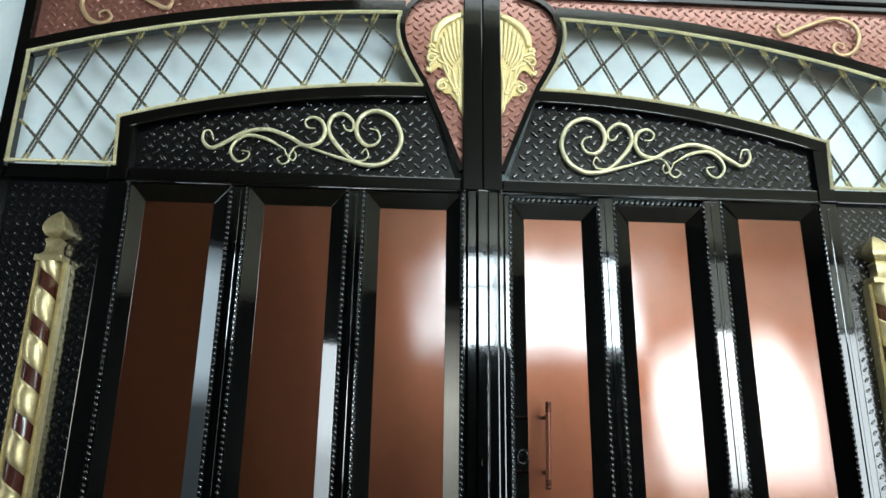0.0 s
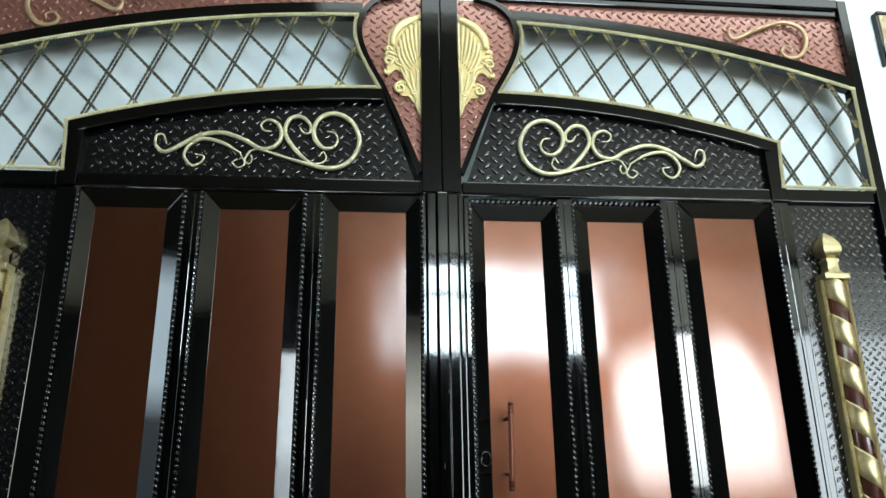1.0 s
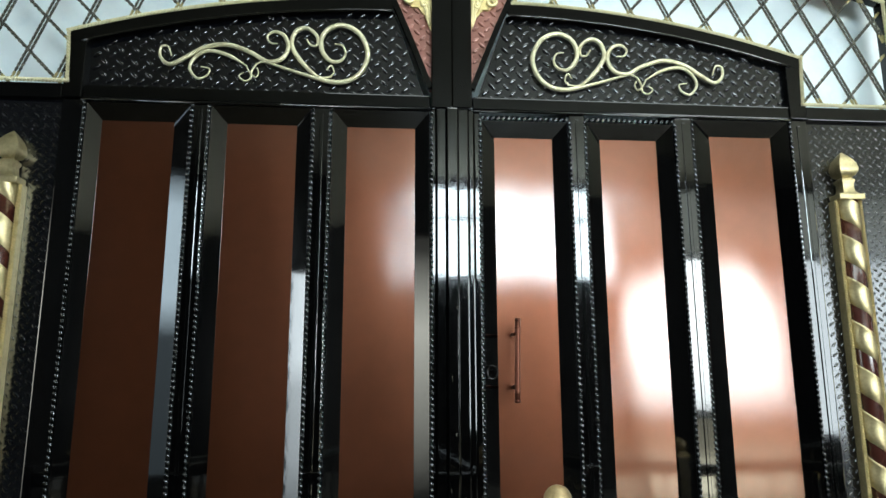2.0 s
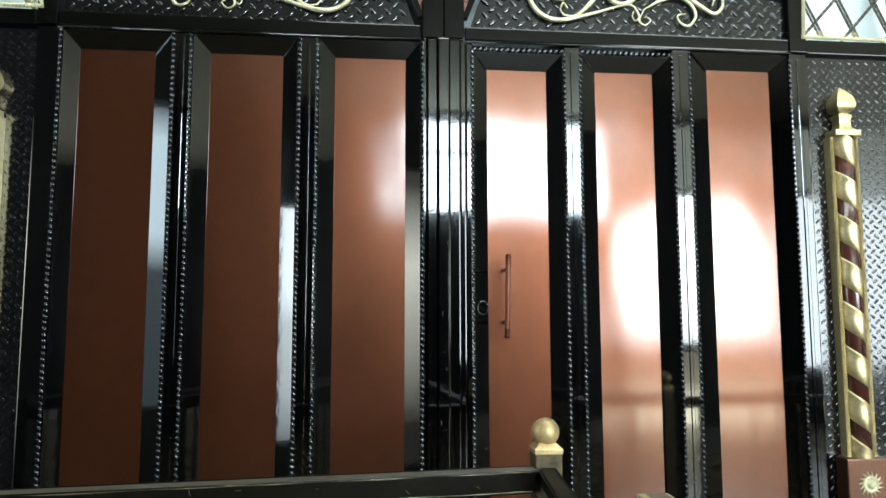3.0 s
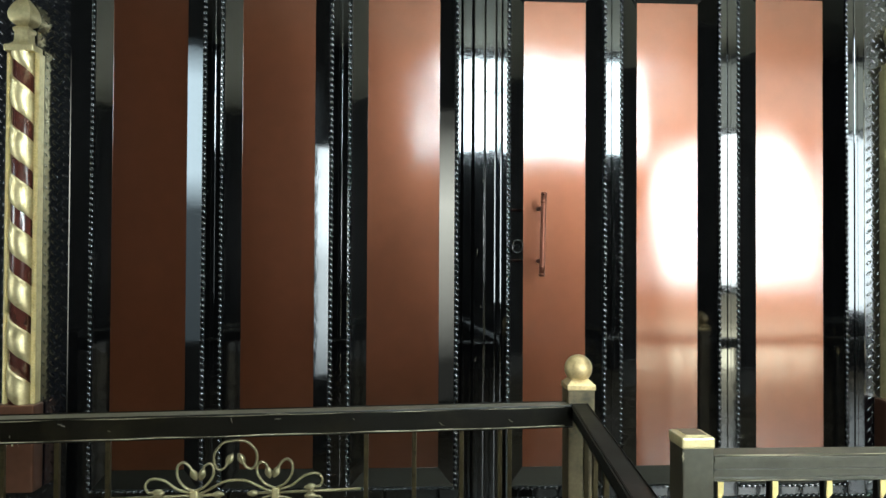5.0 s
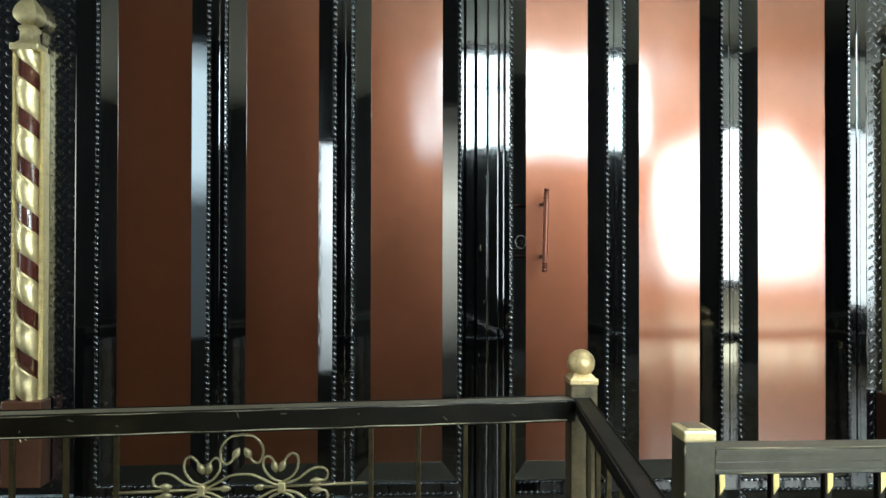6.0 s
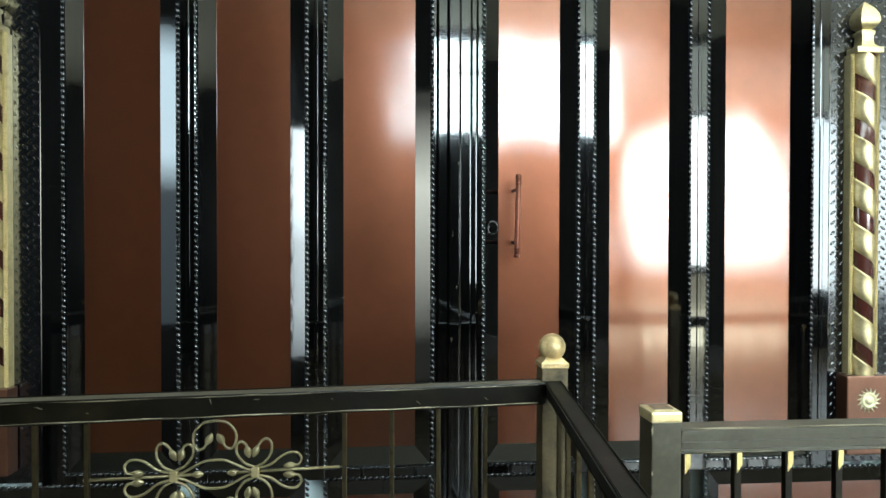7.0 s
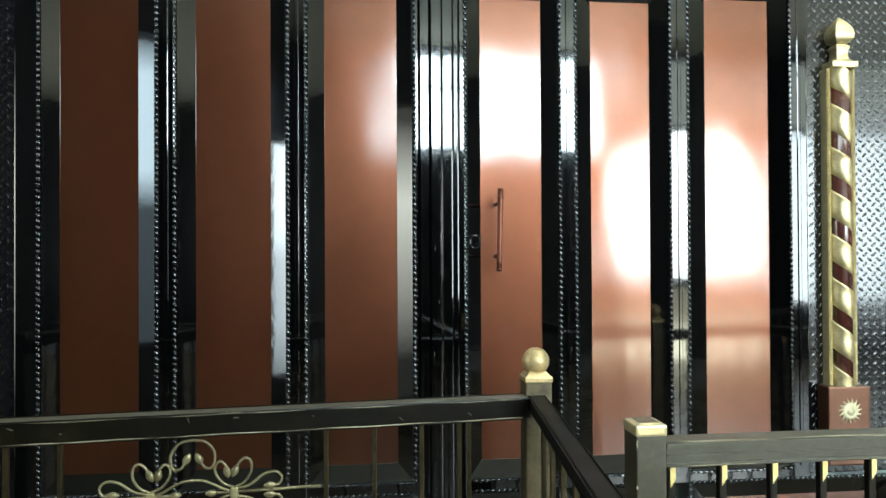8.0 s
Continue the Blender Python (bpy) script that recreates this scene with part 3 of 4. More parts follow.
    plate = part("side_plate", bm, PLATE, leaf, "black checker plate")
    treads(flip(sideo), 0.004, 0.0315, 0.0165, PLATE, plate, 9, 0.0006 if s < 0 else 0.0028)
    # gold strip round the lattice
    region = lattice_region()
    runs = ([(u, low_curve(u)) for u in steps(0.205, 1.230, 30)], [(1.223, low_curve(1.223)), (1.213, 2.262)], [(1.207, 2.268), (1.562, 2.268)], [(1.556, 2.262), (1.557, top_curve(1.557) + 0.006)],
            [(u, top_curve(u)) for u in steps(1.563, 0.286, 30)], S_EDGE)
    for k, pts in enumerate(runs):
        bm = bmesh.new()
        rope(bm, [(X(u), -0.0195 - 0.0004 * k, z) for u, z in pts], 0.0072, 0.011)
        part("gold_strip", bm, PALEGOLD, leaf, "pale gold strip round the lattice")
    # crossing twisted bars
    for slope, pitch, first, y, heavy in LAT[side]:
        for k in range(-40, 60):
            u0 = first + k * pitch
            run = []
            for j in range(241):
                z = 2.26 + (2.9 - 2.26) * j / 240
                u = u0 + (z - 2.58) / slope
                if inside(region, u, z):
                    run.append((u, z))
            if len(run) < 12:
                continue
            (ua, za), (ub, zb) = run[0], run[-1]
            ln = math.hypot(ub - ua, zb - za)
            cut = min(0.3, 0.032 / ln)
            for f0, f1, name, mat, tag in ((0.0, cut, "bar_end", ENDGOLD, ""), (cut, 1 - cut, "lattice_bar", LATTICE, "twisted bar with worn gold paint"), (1 - cut, 1.0, "bar_end", ENDGOLD, "")):
                bm = bmesh.new()
                for off in ((-0.0064, 0.0064) if heavy else (0.0,)):
                    ends = [(X(ua + off + (ub - ua) * f), y, za + (zb - za) * f) for f in (f0, f1)]
                    twisted(bm, *ends, 0.0044 if heavy else 0.0058, 0.016 if heavy else 0.018)
                part(name, bm, mat, leaf, tag)
    scrolls(leaf, X)
    half_shell(leaf, X, s)
    column(leaf, X, s)
    return leaf


LAT = {"left": ((-2.65, 0.1283, 0.623, -0.010, True), (1.03, 0.1565, 0.295, 0.004, False)), "right": ((-2.1, 0.1277, 0.503, -0.010, True), (1.10, 0.149, 0.309, 0.004, False))}
ENDGOLD = material("brushed_gold_over_black", (0.36, 0.31, 0.14), 0.38, metal=0.5, var=0.3, scale=30, tint=(0.06, 0.055, 0.035), tint_scale=70, tint_amount=0.8)
LATTICE = material("dark_bar_with_gold_paint", (0.045, 0.043, 0.032), 0.32, metal=0.35, var=0.3, scale=30, tint=(0.62, 0.59, 0.44), tint_scale=90, tint_amount=0.5)

SCROLL_MAIN = ((0.401, 2.431), (0.375, 2.424), (0.365, 2.397), (0.380, 2.372), (0.412, 2.369), (0.440, 2.400), (0.445, 2.443), (0.423, 2.482), (0.375, 2.498), (0.321, 2.470), (0.292, 2.402), (0.311, 2.338), (0.356, 2.302), (0.413, 2.297), (0.504, 2.321), (0.618, 2.356), (0.650, 2.351))
SCROLL_CURL = ((0.650, 2.351), (0.665, 2.323), (0.667, 2.300), (0.686, 2.290), (0.704, 2.307), (0.689, 2.320))
SCROLL_CURL_B = ((0.683, 2.343), (0.669, 2.317), (0.651, 2.304), (0.643, 2.320), (0.648, 2.336))
SCROLL_CURL_C = ((0.414, 2.314), (0.401, 2.330), (0.411, 2.354), (0.425, 2.337))
SCROLL_HEART = ((0.408, 2.314), (0.452, 2.313), (0.507, 2.363), (0.540, 2.420), (0.528, 2.470), (0.492, 2.482), (0.459, 2.455), (0.459, 2.424), (0.479, 2.423), (0.493, 2.443))
SCROLL_WAVE = ((0.585, 2.424), (0.610, 2.427), (0.620, 2.449), (0.597, 2.466), (0.565, 2.452), (0.551, 2.410), (0.572, 2.370), (0.618, 2.360), (0.672, 2.390), (0.746, 2.414), (0.817, 2.401), (0.879, 2.362), (0.923, 2.339), (0.953, 2.362), (0.954, 2.397), (0.933, 2.400), (0.919, 2.367))
SCROLL_HOOK = ((0.679, 2.341), (0.742, 2.377), (0.805, 2.390), (0.846, 2.365), (0.860, 2.327), (0.835, 2.294), (0.806, 2.304), (0.798, 2.327), (0.826, 2.334))
SCROLL_TOP = ((1.143, 2.912), (1.128, 2.916), (1.122, 2.893), (1.146, 2.872), (1.234, 2.917), (1.343, 2.955), (1.415, 2.932), (1.431, 2.872), (1.398, 2.814), (1.350, 2.799), (1.323, 2.822), (1.341, 2.850), (1.366, 2.842), (1.362, 2.822))


def swell(thin, thick, start=0.0, tail=0.9, head=0.25):
    """A rod that is thin in its curls and thick in its run."""
    def r(t):
        k = min(1.0, max(0.0, (t - start) / head)) ** 1.6 if head > 0 else 1.0
        e = min(1.0, (1 - t) / max(1e-3, 1 - tail)) ** 1.3
        return thin + (thick - thin) * min(k, e)
    return r


def scrolls(leaf, X):
    root = None
    for ctrl, r in ((SCROLL_MAIN, swell(0.0026, 0.0088, 0.0, 0.8, 0.3)), (SCROLL_WAVE, swell(0.0026, 0.0080, 0.0, 0.72, 0.28)), (SCROLL_HEART, swell(0.003, 0.0082, 0.0, 0.5, 0.2)),
                    (SCROLL_HOOK, swell(0.0025, 0.0066, 0.0, 0.35, 0.1)), (SCROLL_CURL, swell(0.0022, 0.004, 0.0, 0.3, 0.0)), (SCROLL_CURL_B, 0.0026), (SCROLL_CURL_C, 0.0028)):
        bm = bmesh.new()
        line = flow(ctrl, 20)
        tube(bm, [(X(p.x - XC), -0.012, p.z) for p in line], ribbed(r, len(line)), 8, 0.9)
        ob = part("scroll", bm, PALEGOLD, root or leaf, "pale gold forged scroll ornament" if root is None else "")
        root = root or ob
    bm = bmesh.new()
    tube(bm, [(X(p.x - XC), -0.010, p.z) for p in flow(SCROLL_TOP, 7)], swell(0.003, 0.0082, 0.0, 0.62, 0.2), 10, 0.9)
    part("top_scroll", bm, COPPERGOLD, leaf, "copper-gold forged scroll")


COPPERGOLD = material("copper_gold_paint", (0.60, 0.43, 0.25), 0.4, metal=0.45, var=0.2, scale=20, bump=0.1, tint=(0.2, 0.1, 0.05), tint_scale=20, tint_amount=0.5)


def half_shell(leaf, X, s):
    """Half of a gilt shell: a fluted fan above, leaf scrolls at its edge, a pointed tail."""
    outline = [(0.066, 2.942), *bezier((0.072, 2.915), (0.085, 2.885), (0.115, 2.885), (0.135, 2.872), 5), *bezier((0.150, 2.866), (0.176, 2.850), (0.190, 2.815), (0.181, 2.768), 7),
               (0.198, 2.764), *bezier((0.186, 2.745), (0.200, 2.725), (0.196, 2.700), (0.180, 2.684), 5), (0.191, 2.672), (0.180, 2.656),
               *bezier((0.166, 2.672), (0.150, 2.695), (0.130, 2.670), (0.125, 2.640), 5), *bezier((0.140, 2.640), (0.160, 2.625), (0.155, 2.590), (0.130, 2.578), 5),
               *bezier((0.110, 2.578), (0.100, 2.565), (0.095, 2.555), (0.088, 2.548), 3), (0.076, 2.522), (0.070, 2.500), (0.066, 2.495)]
    bm = bmesh.new()
    prism(bm, [(X(u), z) for u, z in outline], -0.010, 0.0)
    bmesh.ops.triangulate(bm, faces=[f for f in bm.faces if len(f.verts) > 4])
    shell = part("shell_ornament", bm, GILTSHADE, leaf, "gilt half-shell ornament")
    # broad smooth rim of the fan
    bm = bmesh.new()
    tube(bm, [(X(u), -0.012, z) for u, z in bezier((0.070, 2.900), (0.115, 2.878), (0.168, 2.862), (0.168, 2.775), 14)], lambda t: 0.006 + 0.010 * math.sin(math.pi * (0.15 + 0.75 * t)), 10, 0.6)
    part("shell_rim", bm, GILT, shell)
    # flutes that open like a fan, with a scalloped lip inside the rim
    for k in range(7):
        an = radians(84 - 10.6 * k)
        tip = Vector((0.060 + 0.094 * math.cos(an), 2.705 + 0.168 * math.sin(an)))
        root_pt = Vector((0.071 + 0.0062 * k, 2.735 - 0.010 * k))
        bend = Vector((0.010, -0.004)) * (k / 6)
        bm = bmesh.new()
        tube(bm, [(X((root_pt + (tip - root_pt) * q + bend * math.sin(math.pi * q)).x), -0.0105 - 0.002 * q, (root_pt + (tip - root_pt) * q + bend * math.sin(math.pi * q)).y) for q in steps(0, 1, 10)], lambda q: 0.0020 + 0.0066 * q ** 0.8, 8, 0.9)
        ball(bm, (X(tip.x), -0.0125, tip.y), 0.0092, (1, 0.7, 1), 10)
        part("flute", bm, GILT, shell)
    # ribs of the long leaf below the fan
    for ctrl in (((0.070, 2.520), (0.074, 2.570), (0.076, 2.620), (0.074, 2.680)), ((0.073, 2.530), (0.086, 2.585), (0.096, 2.630), (0.104, 2.672)), ((0.076, 2.545), (0.100, 2.600), (0.116, 2.632), (0.140, 2.690)),
                 ((0.150, 2.735), (0.166, 2.742), (0.182, 2.748), (0.192, 2.738)), ((0.148, 2.722), (0.162, 2.716), (0.176, 2.700), (0.186, 2.682))):
        bm = bmesh.new()
        tube(bm, [(X(p.x), -0.0115, p.z) for p in flow(ctrl, 6)], lambda t: 0.0022 + 0.0036 * math.sin(math.pi * (0.1 + 0.8 * t)), 8)
        part("leaf_rib", bm, GILT, shell)
    # leaf scrolls along the edge
    for cx, cz, r, a0, turns in ((0.178, 2.712, 0.019, 150, 1.3), (0.139, 2.606, 0.021, 100, 1.4), (0.088, 2.590, 0.011, 40, 1.2), (0.186, 2.668, 0.008, 60, 1.0), (0.182, 2.760, 0.010, 200, 1.0)):
        bm = bmesh.new()
        tube(bm, [(X(cx + r * (1 - 0.75 * t) * math.cos(radians(a0 - 360 * turns * t))), -0.012 - 0.003 * t, cz + r * (1 - 0.75 * t) * math.sin(radians(a0 - 360 * turns * t))) for t in steps(0, 1, 20)],
             lambda t: 0.0066 - 0.003 * t, 8)
        part("leaf_scroll", bm, GILT, shell)
    # stems of the leaves and the tail
    for ctrl, w in ((((0.162, 2.718), (0.150, 2.702), (0.128, 2.690), (0.118, 2.655), (0.122, 2.620)), 0.0050), (((0.084, 2.690), (0.078, 2.650), (0.080, 2.610), (0.078, 2.580)), 0.0042),
                    (((0.098, 2.660), (0.092, 2.620), (0.092, 2.575)), 0.0035), (((0.078, 2.575), (0.082, 2.545), (0.072, 2.510)), 0.0055)):
        bm = bmesh.new()
        tube(bm, [(X(p.x), -0.011, p.z) for p in flow(ctrl, 6)], lambda t, w=w: w * (1 - 0.4 * abs(2 * t - 1)), 8)
        part("leaf_stem", bm, GILT, shell)


# Darker gold behind the flutes: the grooves' shade put into the colour.
GILTSHADE = material("gilt_groove_shade", (0.62, 0.50, 0.22), 0.45, metal=0.4, var=0.2, scale=20, bump=0.2, bump_scale=140, tint=(0.40, 0.29, 0.10), tint_scale=30, tint_amount=0.6)
GILT = material("gilt_casting", (0.78, 0.67, 0.36), 0.38, metal=0.4, var=0.12, scale=14, bump=0.15, bump_scale=140, tint=(0.55, 0.43, 0.18), tint_scale=30, tint_amount=0.5)


def column(leaf, X, s):
    """A twisted gold and maroon column between two gold ropes, on a brown block, with an acorn finial."""
    cu, cy = (1.330 if s > 0 else 1.352), -0.022
    rad = 0.033 if s > 0 else 0.0305
    cx = X(cu)
    z0, z1 = 0.893, 1.925
    bm = bmesh.new()
    lathe(bm, [(rad, z0 - 0.01), (rad, z1)], cx, cy, 20)
    core = part("twisted_column", bm, MAROON, leaf, "maroon column wound with a gold spiral band")
    pitch, n = 0.142, 40
    shift = -0.012 if s > 0 else 0.0445
    bm = bmesh.new()
    rings = []
    total = int((z1 - z0 + 2.2 * pitch) / pitch * n)
    for i in range(total + 1):
        an = 2 * math.pi * i / n
        z = z1 + shift + pitch - pitch * i / n
        ring = []
        for dr, dz in ((-0.001, 0.046), (0.0030, 0.043), (0.0030, 0.037), (0.0016, 0.034), (0.0046, 0.012), (0.0044, -0.016), (0.0026, -0.041), (-0.001, -0.045)):
            zz = min(max(z + dz, z0), z1)
            r = rad + dr
            ring.append(bm.verts.new((cx - r * math.cos(an), cy - r * math.sin(an), zz)))
        rings.append(ring)
    for a, b in zip(rings, rings[1:]):
        for k in range(7):
            if max(v.co.z for v in (a[k], a[k + 1], b[k + 1], b[k])) - min(v.co.z for v in (a[k], a[k + 1], b[k + 1], b[k])) > 1e-5:
                bm.faces.new((a[k], a[k + 1], b[k + 1], b[k])).smooth = True
    bmesh.ops.delete(bm, geom=[v for v in bm.verts if not v.link_faces], context="VERTS")
    bmesh.ops.recalc_face_normals(bm, faces=bm.faces)
    part("spiral_band", bm, GOLD, core, "gold spiral band")
    for du in (-rad - 0.0095, rad + 0.0095):
        bm = bmesh.new()
        box(bm, X(cu + du) - 0.0060, X(cu + du) + 0.0060, -0.028, 0.003, z0, z1)
        twisted(bm, (X(cu + du), -0.029, z0), (X(cu + du), -0.029, z1), 0.0066, 0.009)
        part("gold_rope", bm, ROPEGOLD, core, "gold rope edging")
    bm = bmesh.new()
    box(bm, cx - rad - 0.012, cx + rad + 0.012, cy - 0.034, 0.0, z1, z1 + 0.020, 0.004)
    four_sided(bm, [(0.030, z1 + 0.020), (0.021, z1 + 0.030), (0.0195, z1 + 0.040), (0.0190, z1 + 0.058), (0.0225, z1 + 0.064), (0.0225, z1 + 0.072), (0.016, z1 + 0.078)], cx, cy)
    part("finial", bm, GOLD, core, "gold four-sided bud finial on a square cap")
    bm = bmesh.new()
    four_sided(bm, [(0.014, z1 + 0.078), (0.025, z1 + 0.086), (0.0315, z1 + 0.098), (0.0330, z1 + 0.110), (0.0305, z1 + 0.124), (0.0240, z1 + 0.140), (0.0150, z1 + 0.154), (0.0060, z1 + 0.165), (0.0015, z1 + 0.170)], cx, cy)
    part("bud", bm, GOLD, core)
    bm = bmesh.new()
    half = 0.072 if s > 0 else 0.058
    box(bm, cx - half, cx + half, -0.058, 0.0, 0.640, z0, 0.005)
    block = part("column_block", bm, SUNBOX, leaf, "red-brown square block with a gold sun emblem")
    bm = bmesh.new()
    lathe(bm, [(0.026, 0.0), (0.026, 0.003), (0.020, 0.006), (0.019, 0.004), (0.012, 0.004), (0.011, 0.008), (0.004, 0.010)], 0, 0, 24)
    for k in range(15):
        an = 2 * math.pi * k / 15
        tip = an + 0.16
        w = 0.0052
        c, sn = math.cos(an), math.sin(an)
        verts = [(0.024 * c - w * sn, 0.024 * sn + w * c, 0.001), (0.024 * c + w * sn, 0.024 * sn - w * c, 0.001), (0.042 * math.cos(tip), 0.042 * math.sin(tip), 0.002), (0.027 * c, 0.027 * sn, 0.006)]
        vs = [bm.verts.new(v) for v in verts]
        for f in ((0, 1, 3), (1, 2, 3), (2, 0, 3), (0, 2, 1)):
            bm.faces.new([vs[i] for i in f])
    bmesh.ops.rotate(bm, verts=bm.verts, cent=(0, 0, 0), matrix=Matrix.Rotation(radians(90), 3, "X"))
    bmesh.ops.translate(bm, verts=bm.verts, vec=(cx, -0.0585, 0.815))
    part("sun_emblem", bm, PALEGOLD, block, "pale gold sun emblem")


SUNBOX = material("brown_block_enamel", (0.155, 0.070, 0.042), 0.36, metal=0.8, spec=0.5, coat=0.6, coat_rough=0.2, var=0.12, bump=0.05)

leaf_l = make_leaf("left")
leaf_r = make_leaf("right")

# pull handle and lock on the right leaf
bm = bmesh.new()
hx, hy = 0.206, -0.052
tube(bm, [(hx + 0.006 * t, hy, 1.272 + 0.254 * t) for t in steps(-0.0, 1.0, 10)], 0.0080, 12)
handle = part("pull_handle", bm, BRONZE, leaf_r, "slim copper-bronze pull handle")
for zz in (1.278, 1.300, 1.498, 1.520):
    bm = bmesh.new()
    ball(bm, (hx + 0.006 * (zz - 1.272) / 0.254, hy, zz), 0.0095, (1, 1, 0.75), 14)
    part("handle_ring", bm, BRONZE, handle)
for zz in (1.318, 1.480):
    bm = bmesh.new()
    tube(bm, [(hx + 0.002, hy, zz), (hx + 0.002, P_Y, zz)], 0.0055, 10)
    part("handle_post", bm, BRONZE, handle)
bm = bmesh.new()
tube(bm, [(0.138 + 0.016 * math.cos(a), -0.012, 1.363 + 0.020 * math.sin(a)) for a in steps(0, 2 * math.pi, 20)], 0.0036, 8)
lock = part("lock_escutcheon", bm, FRAME, leaf_r, "small dark steel keyhole ring")
bm = bmesh.new()
tube(bm, [(0.138, -0.004, 1.363), (0.138, -0.016, 1.363)], 0.007, 12)
part("lock_cylinder", bm, FRAME, lock)


# nicks in the paint of the meeting stile
nick_rnd = random.Random(8)
for x, z in ((0.020, 1.905), (0.006, 1.690), (0.028, 1.560), (0.012, 1.345), (0.024, 1.180), (0.008, 1.020)):
    bm = bmesh.new()
    ln = nick_rnd.uniform(0.005, 0.013)
    tube(bm, [(x + 0.0006 * math.sin(6 * t), -0.0342, z + ln * t) for t in steps(-1, 1, 6)], lambda t: 0.0003 + 0.0010 * math.sin(math.pi * t), 6, 0.5)
    part("paint_nick", bm, WEAR_LIT_TOP, leaf_r)


# ---- railings ----
def square_post(name, parent, x0, x1, y0, y1, top, mat):
    return one_box(name, mat, parent, x0, x1, y0, y1, 0.0, top, 0.003)


def gold_cap(parent, x0, x1, y0, y1, z, with_ball):
    bm = bmesh.new()
    rise = 0.018
    if with_ball:
        box(bm, x0 - 0.002, x1 + 0.002, y0 - 0.002, y1 + 0.002, z - 0.006, z + 0.006, 0.002)
        m = 0.012
    else:
        box(bm, x0 - 0.0015, x1 + 0.0015, y0 - 0.0015, y1 + 0.0015, z - 0.009, z + 0.0115, 0.004)
        m, rise = 0.009, 0.0135
    base = z + 0.006 if with_ball else z + 0.0105
    i0 = 0.0 if with_ball else 0.003
    lo = [bm.verts.new(p) for p in ((x0 + i0, y0 + i0, base), (x1 - i0, y0 + i0, base), (x1 - i0, y1 - i0, base), (x0 + i0, y1 - i0, base))]
    hi = [bm.verts.new(p) for p in ((x0 + m, y0 + m, z + rise), (x1 - m, y0 + m, z + rise), (x1 - m, y1 - m, z + rise), (x0 + m, y1 - m, z + rise))]
    bm.faces.new(hi)
    for i in range(4):
        j = (i + 1) % 4
        bm.faces.new((lo[i], lo[j], hi[j], hi[i]))
    cap = part("post_cap", bm, CAPGOLD if with_ball else ROPEGOLD, parent, "worn brass-gold post cap")
    if not with_ball:
        bm = bmesh.new()
        box(bm, x0 + m + 0.001, x1 - m - 0.001, y0 + m + 0.001, y1 - m - 0.001, z + rise - 0.0005, z + rise + 0.001, 0.0005)
        part("cap_plate", bm, POSTBRASS, cap, "worn dark top of the cap")
    if with_ball:
        bm = bmesh.new()
        c = ((x0 + x1) / 2, (y0 + y1) / 2)
        ball(bm, (*c, z + 0.039), 0.0315, seg=28)
        lathe(bm, [(0.018, z + 0.010), (0.016, z + 0.016), (0.022, z + 0.020)], *c, 20)
        part("ball_finial", bm, CAPGOLD, cap, "matt gold ball")


GOLDTIP = material("bright_gold_tip_paint", (0.62, 0.50, 0.20), 0.4, metal=0.4, var=0.2, scale=20)
CAPGOLD = material("brass_gold_cap_paint", (0.52, 0.39, 0.19), 0.45, metal=0.5, var=0.25, scale=18, bump=0.15, bump_scale=110, tint=(0.16, 0.11, 0.05), tint_scale=26, tint_amount=0.7)

rail_a = tagged(new("corner_railing"), "worn black metal corner railing with gold scroll ornament and ball post", "railing", group="railings")
post = square_post("post", rail_a, 0.164, 0.225, -0.583, -0.522, 1.033, POSTBRASS)
gold_cap(post, 0.164, 0.225, -0.583, -0.522, 1.036, True)
A0, A1 = Vector((0.163, -0.585, 0)), Vector((-1.50, -0.585 - 0.0935 * 1.663, 0))


def on_a(x, z):
    t = (x - A0.x) / (A1.x - A0.x)
    p = A0 + (A1 - A0) * t
    return Vector((x, p.y, z))


def rail_run(parent, a, b, z, w, h, mat, wear=True, face=None):
    bm = bmesh.new()
    bar(bm, (a.x, a.y, z - h / 2), (b.x, b.y, z - h / 2), w, h, 0.003)
    top = part("top_rail", bm, mat, parent, "worn painted hollow-section top rail")
    # Strip over the top face: wear, and the lit top put into colour.
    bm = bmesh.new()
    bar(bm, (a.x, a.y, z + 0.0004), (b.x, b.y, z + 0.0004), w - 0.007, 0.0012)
    part("worn_lit_top_face", bm, face or (WEAR_LIT_TOP if wear else GREENGREY), top, "rubbed top face, coloured paler where light catches it")
    if wear:
        run = (b - a).normalized()
        side = Vector((-run.y, run.x, 0))
        if side.y > 0:
            side = -side
        bm = bmesh.new()
        for off, zz in ((w / 2 - 0.0008, z - 0.0008), (w / 2 - 0.0008, z - h + 0.0008)):
            pts = [(a + (b - a) * t + side * (off + 0.0006 * math.sin(37 * t)) + Vector((0, 0, zz + 0.0006 * math.sin(53 * t)))) for t in steps(0.01, 1, 60)]
            tube(bm, pts, 0.0016, 6)
        part("worn_edge", bm, WORN, top, "rubbed bare edge")
    return top


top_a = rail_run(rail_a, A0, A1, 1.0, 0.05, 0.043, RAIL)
rail_run(rail_a, A0, A1, 0.16, 0.03, 0.03, RAIL, False)
for x in (-1.42, -1.31, -1.207, -1.104, -1.002, -0.900, -0.803, -0.283, -0.180, -0.077, 0.008, 0.030):
    bm = bmesh.new()
    p = on_a(x, 0)
    box(bm, p.x - 0.0048, p.x + 0.0048, p.y - 0.0048, p.y + 0.0048, 0.15, 0.965, 0.0012)
    part("baluster", bm, DULLGOLD, rail_a, "thin square bar with rubbed gold paint")
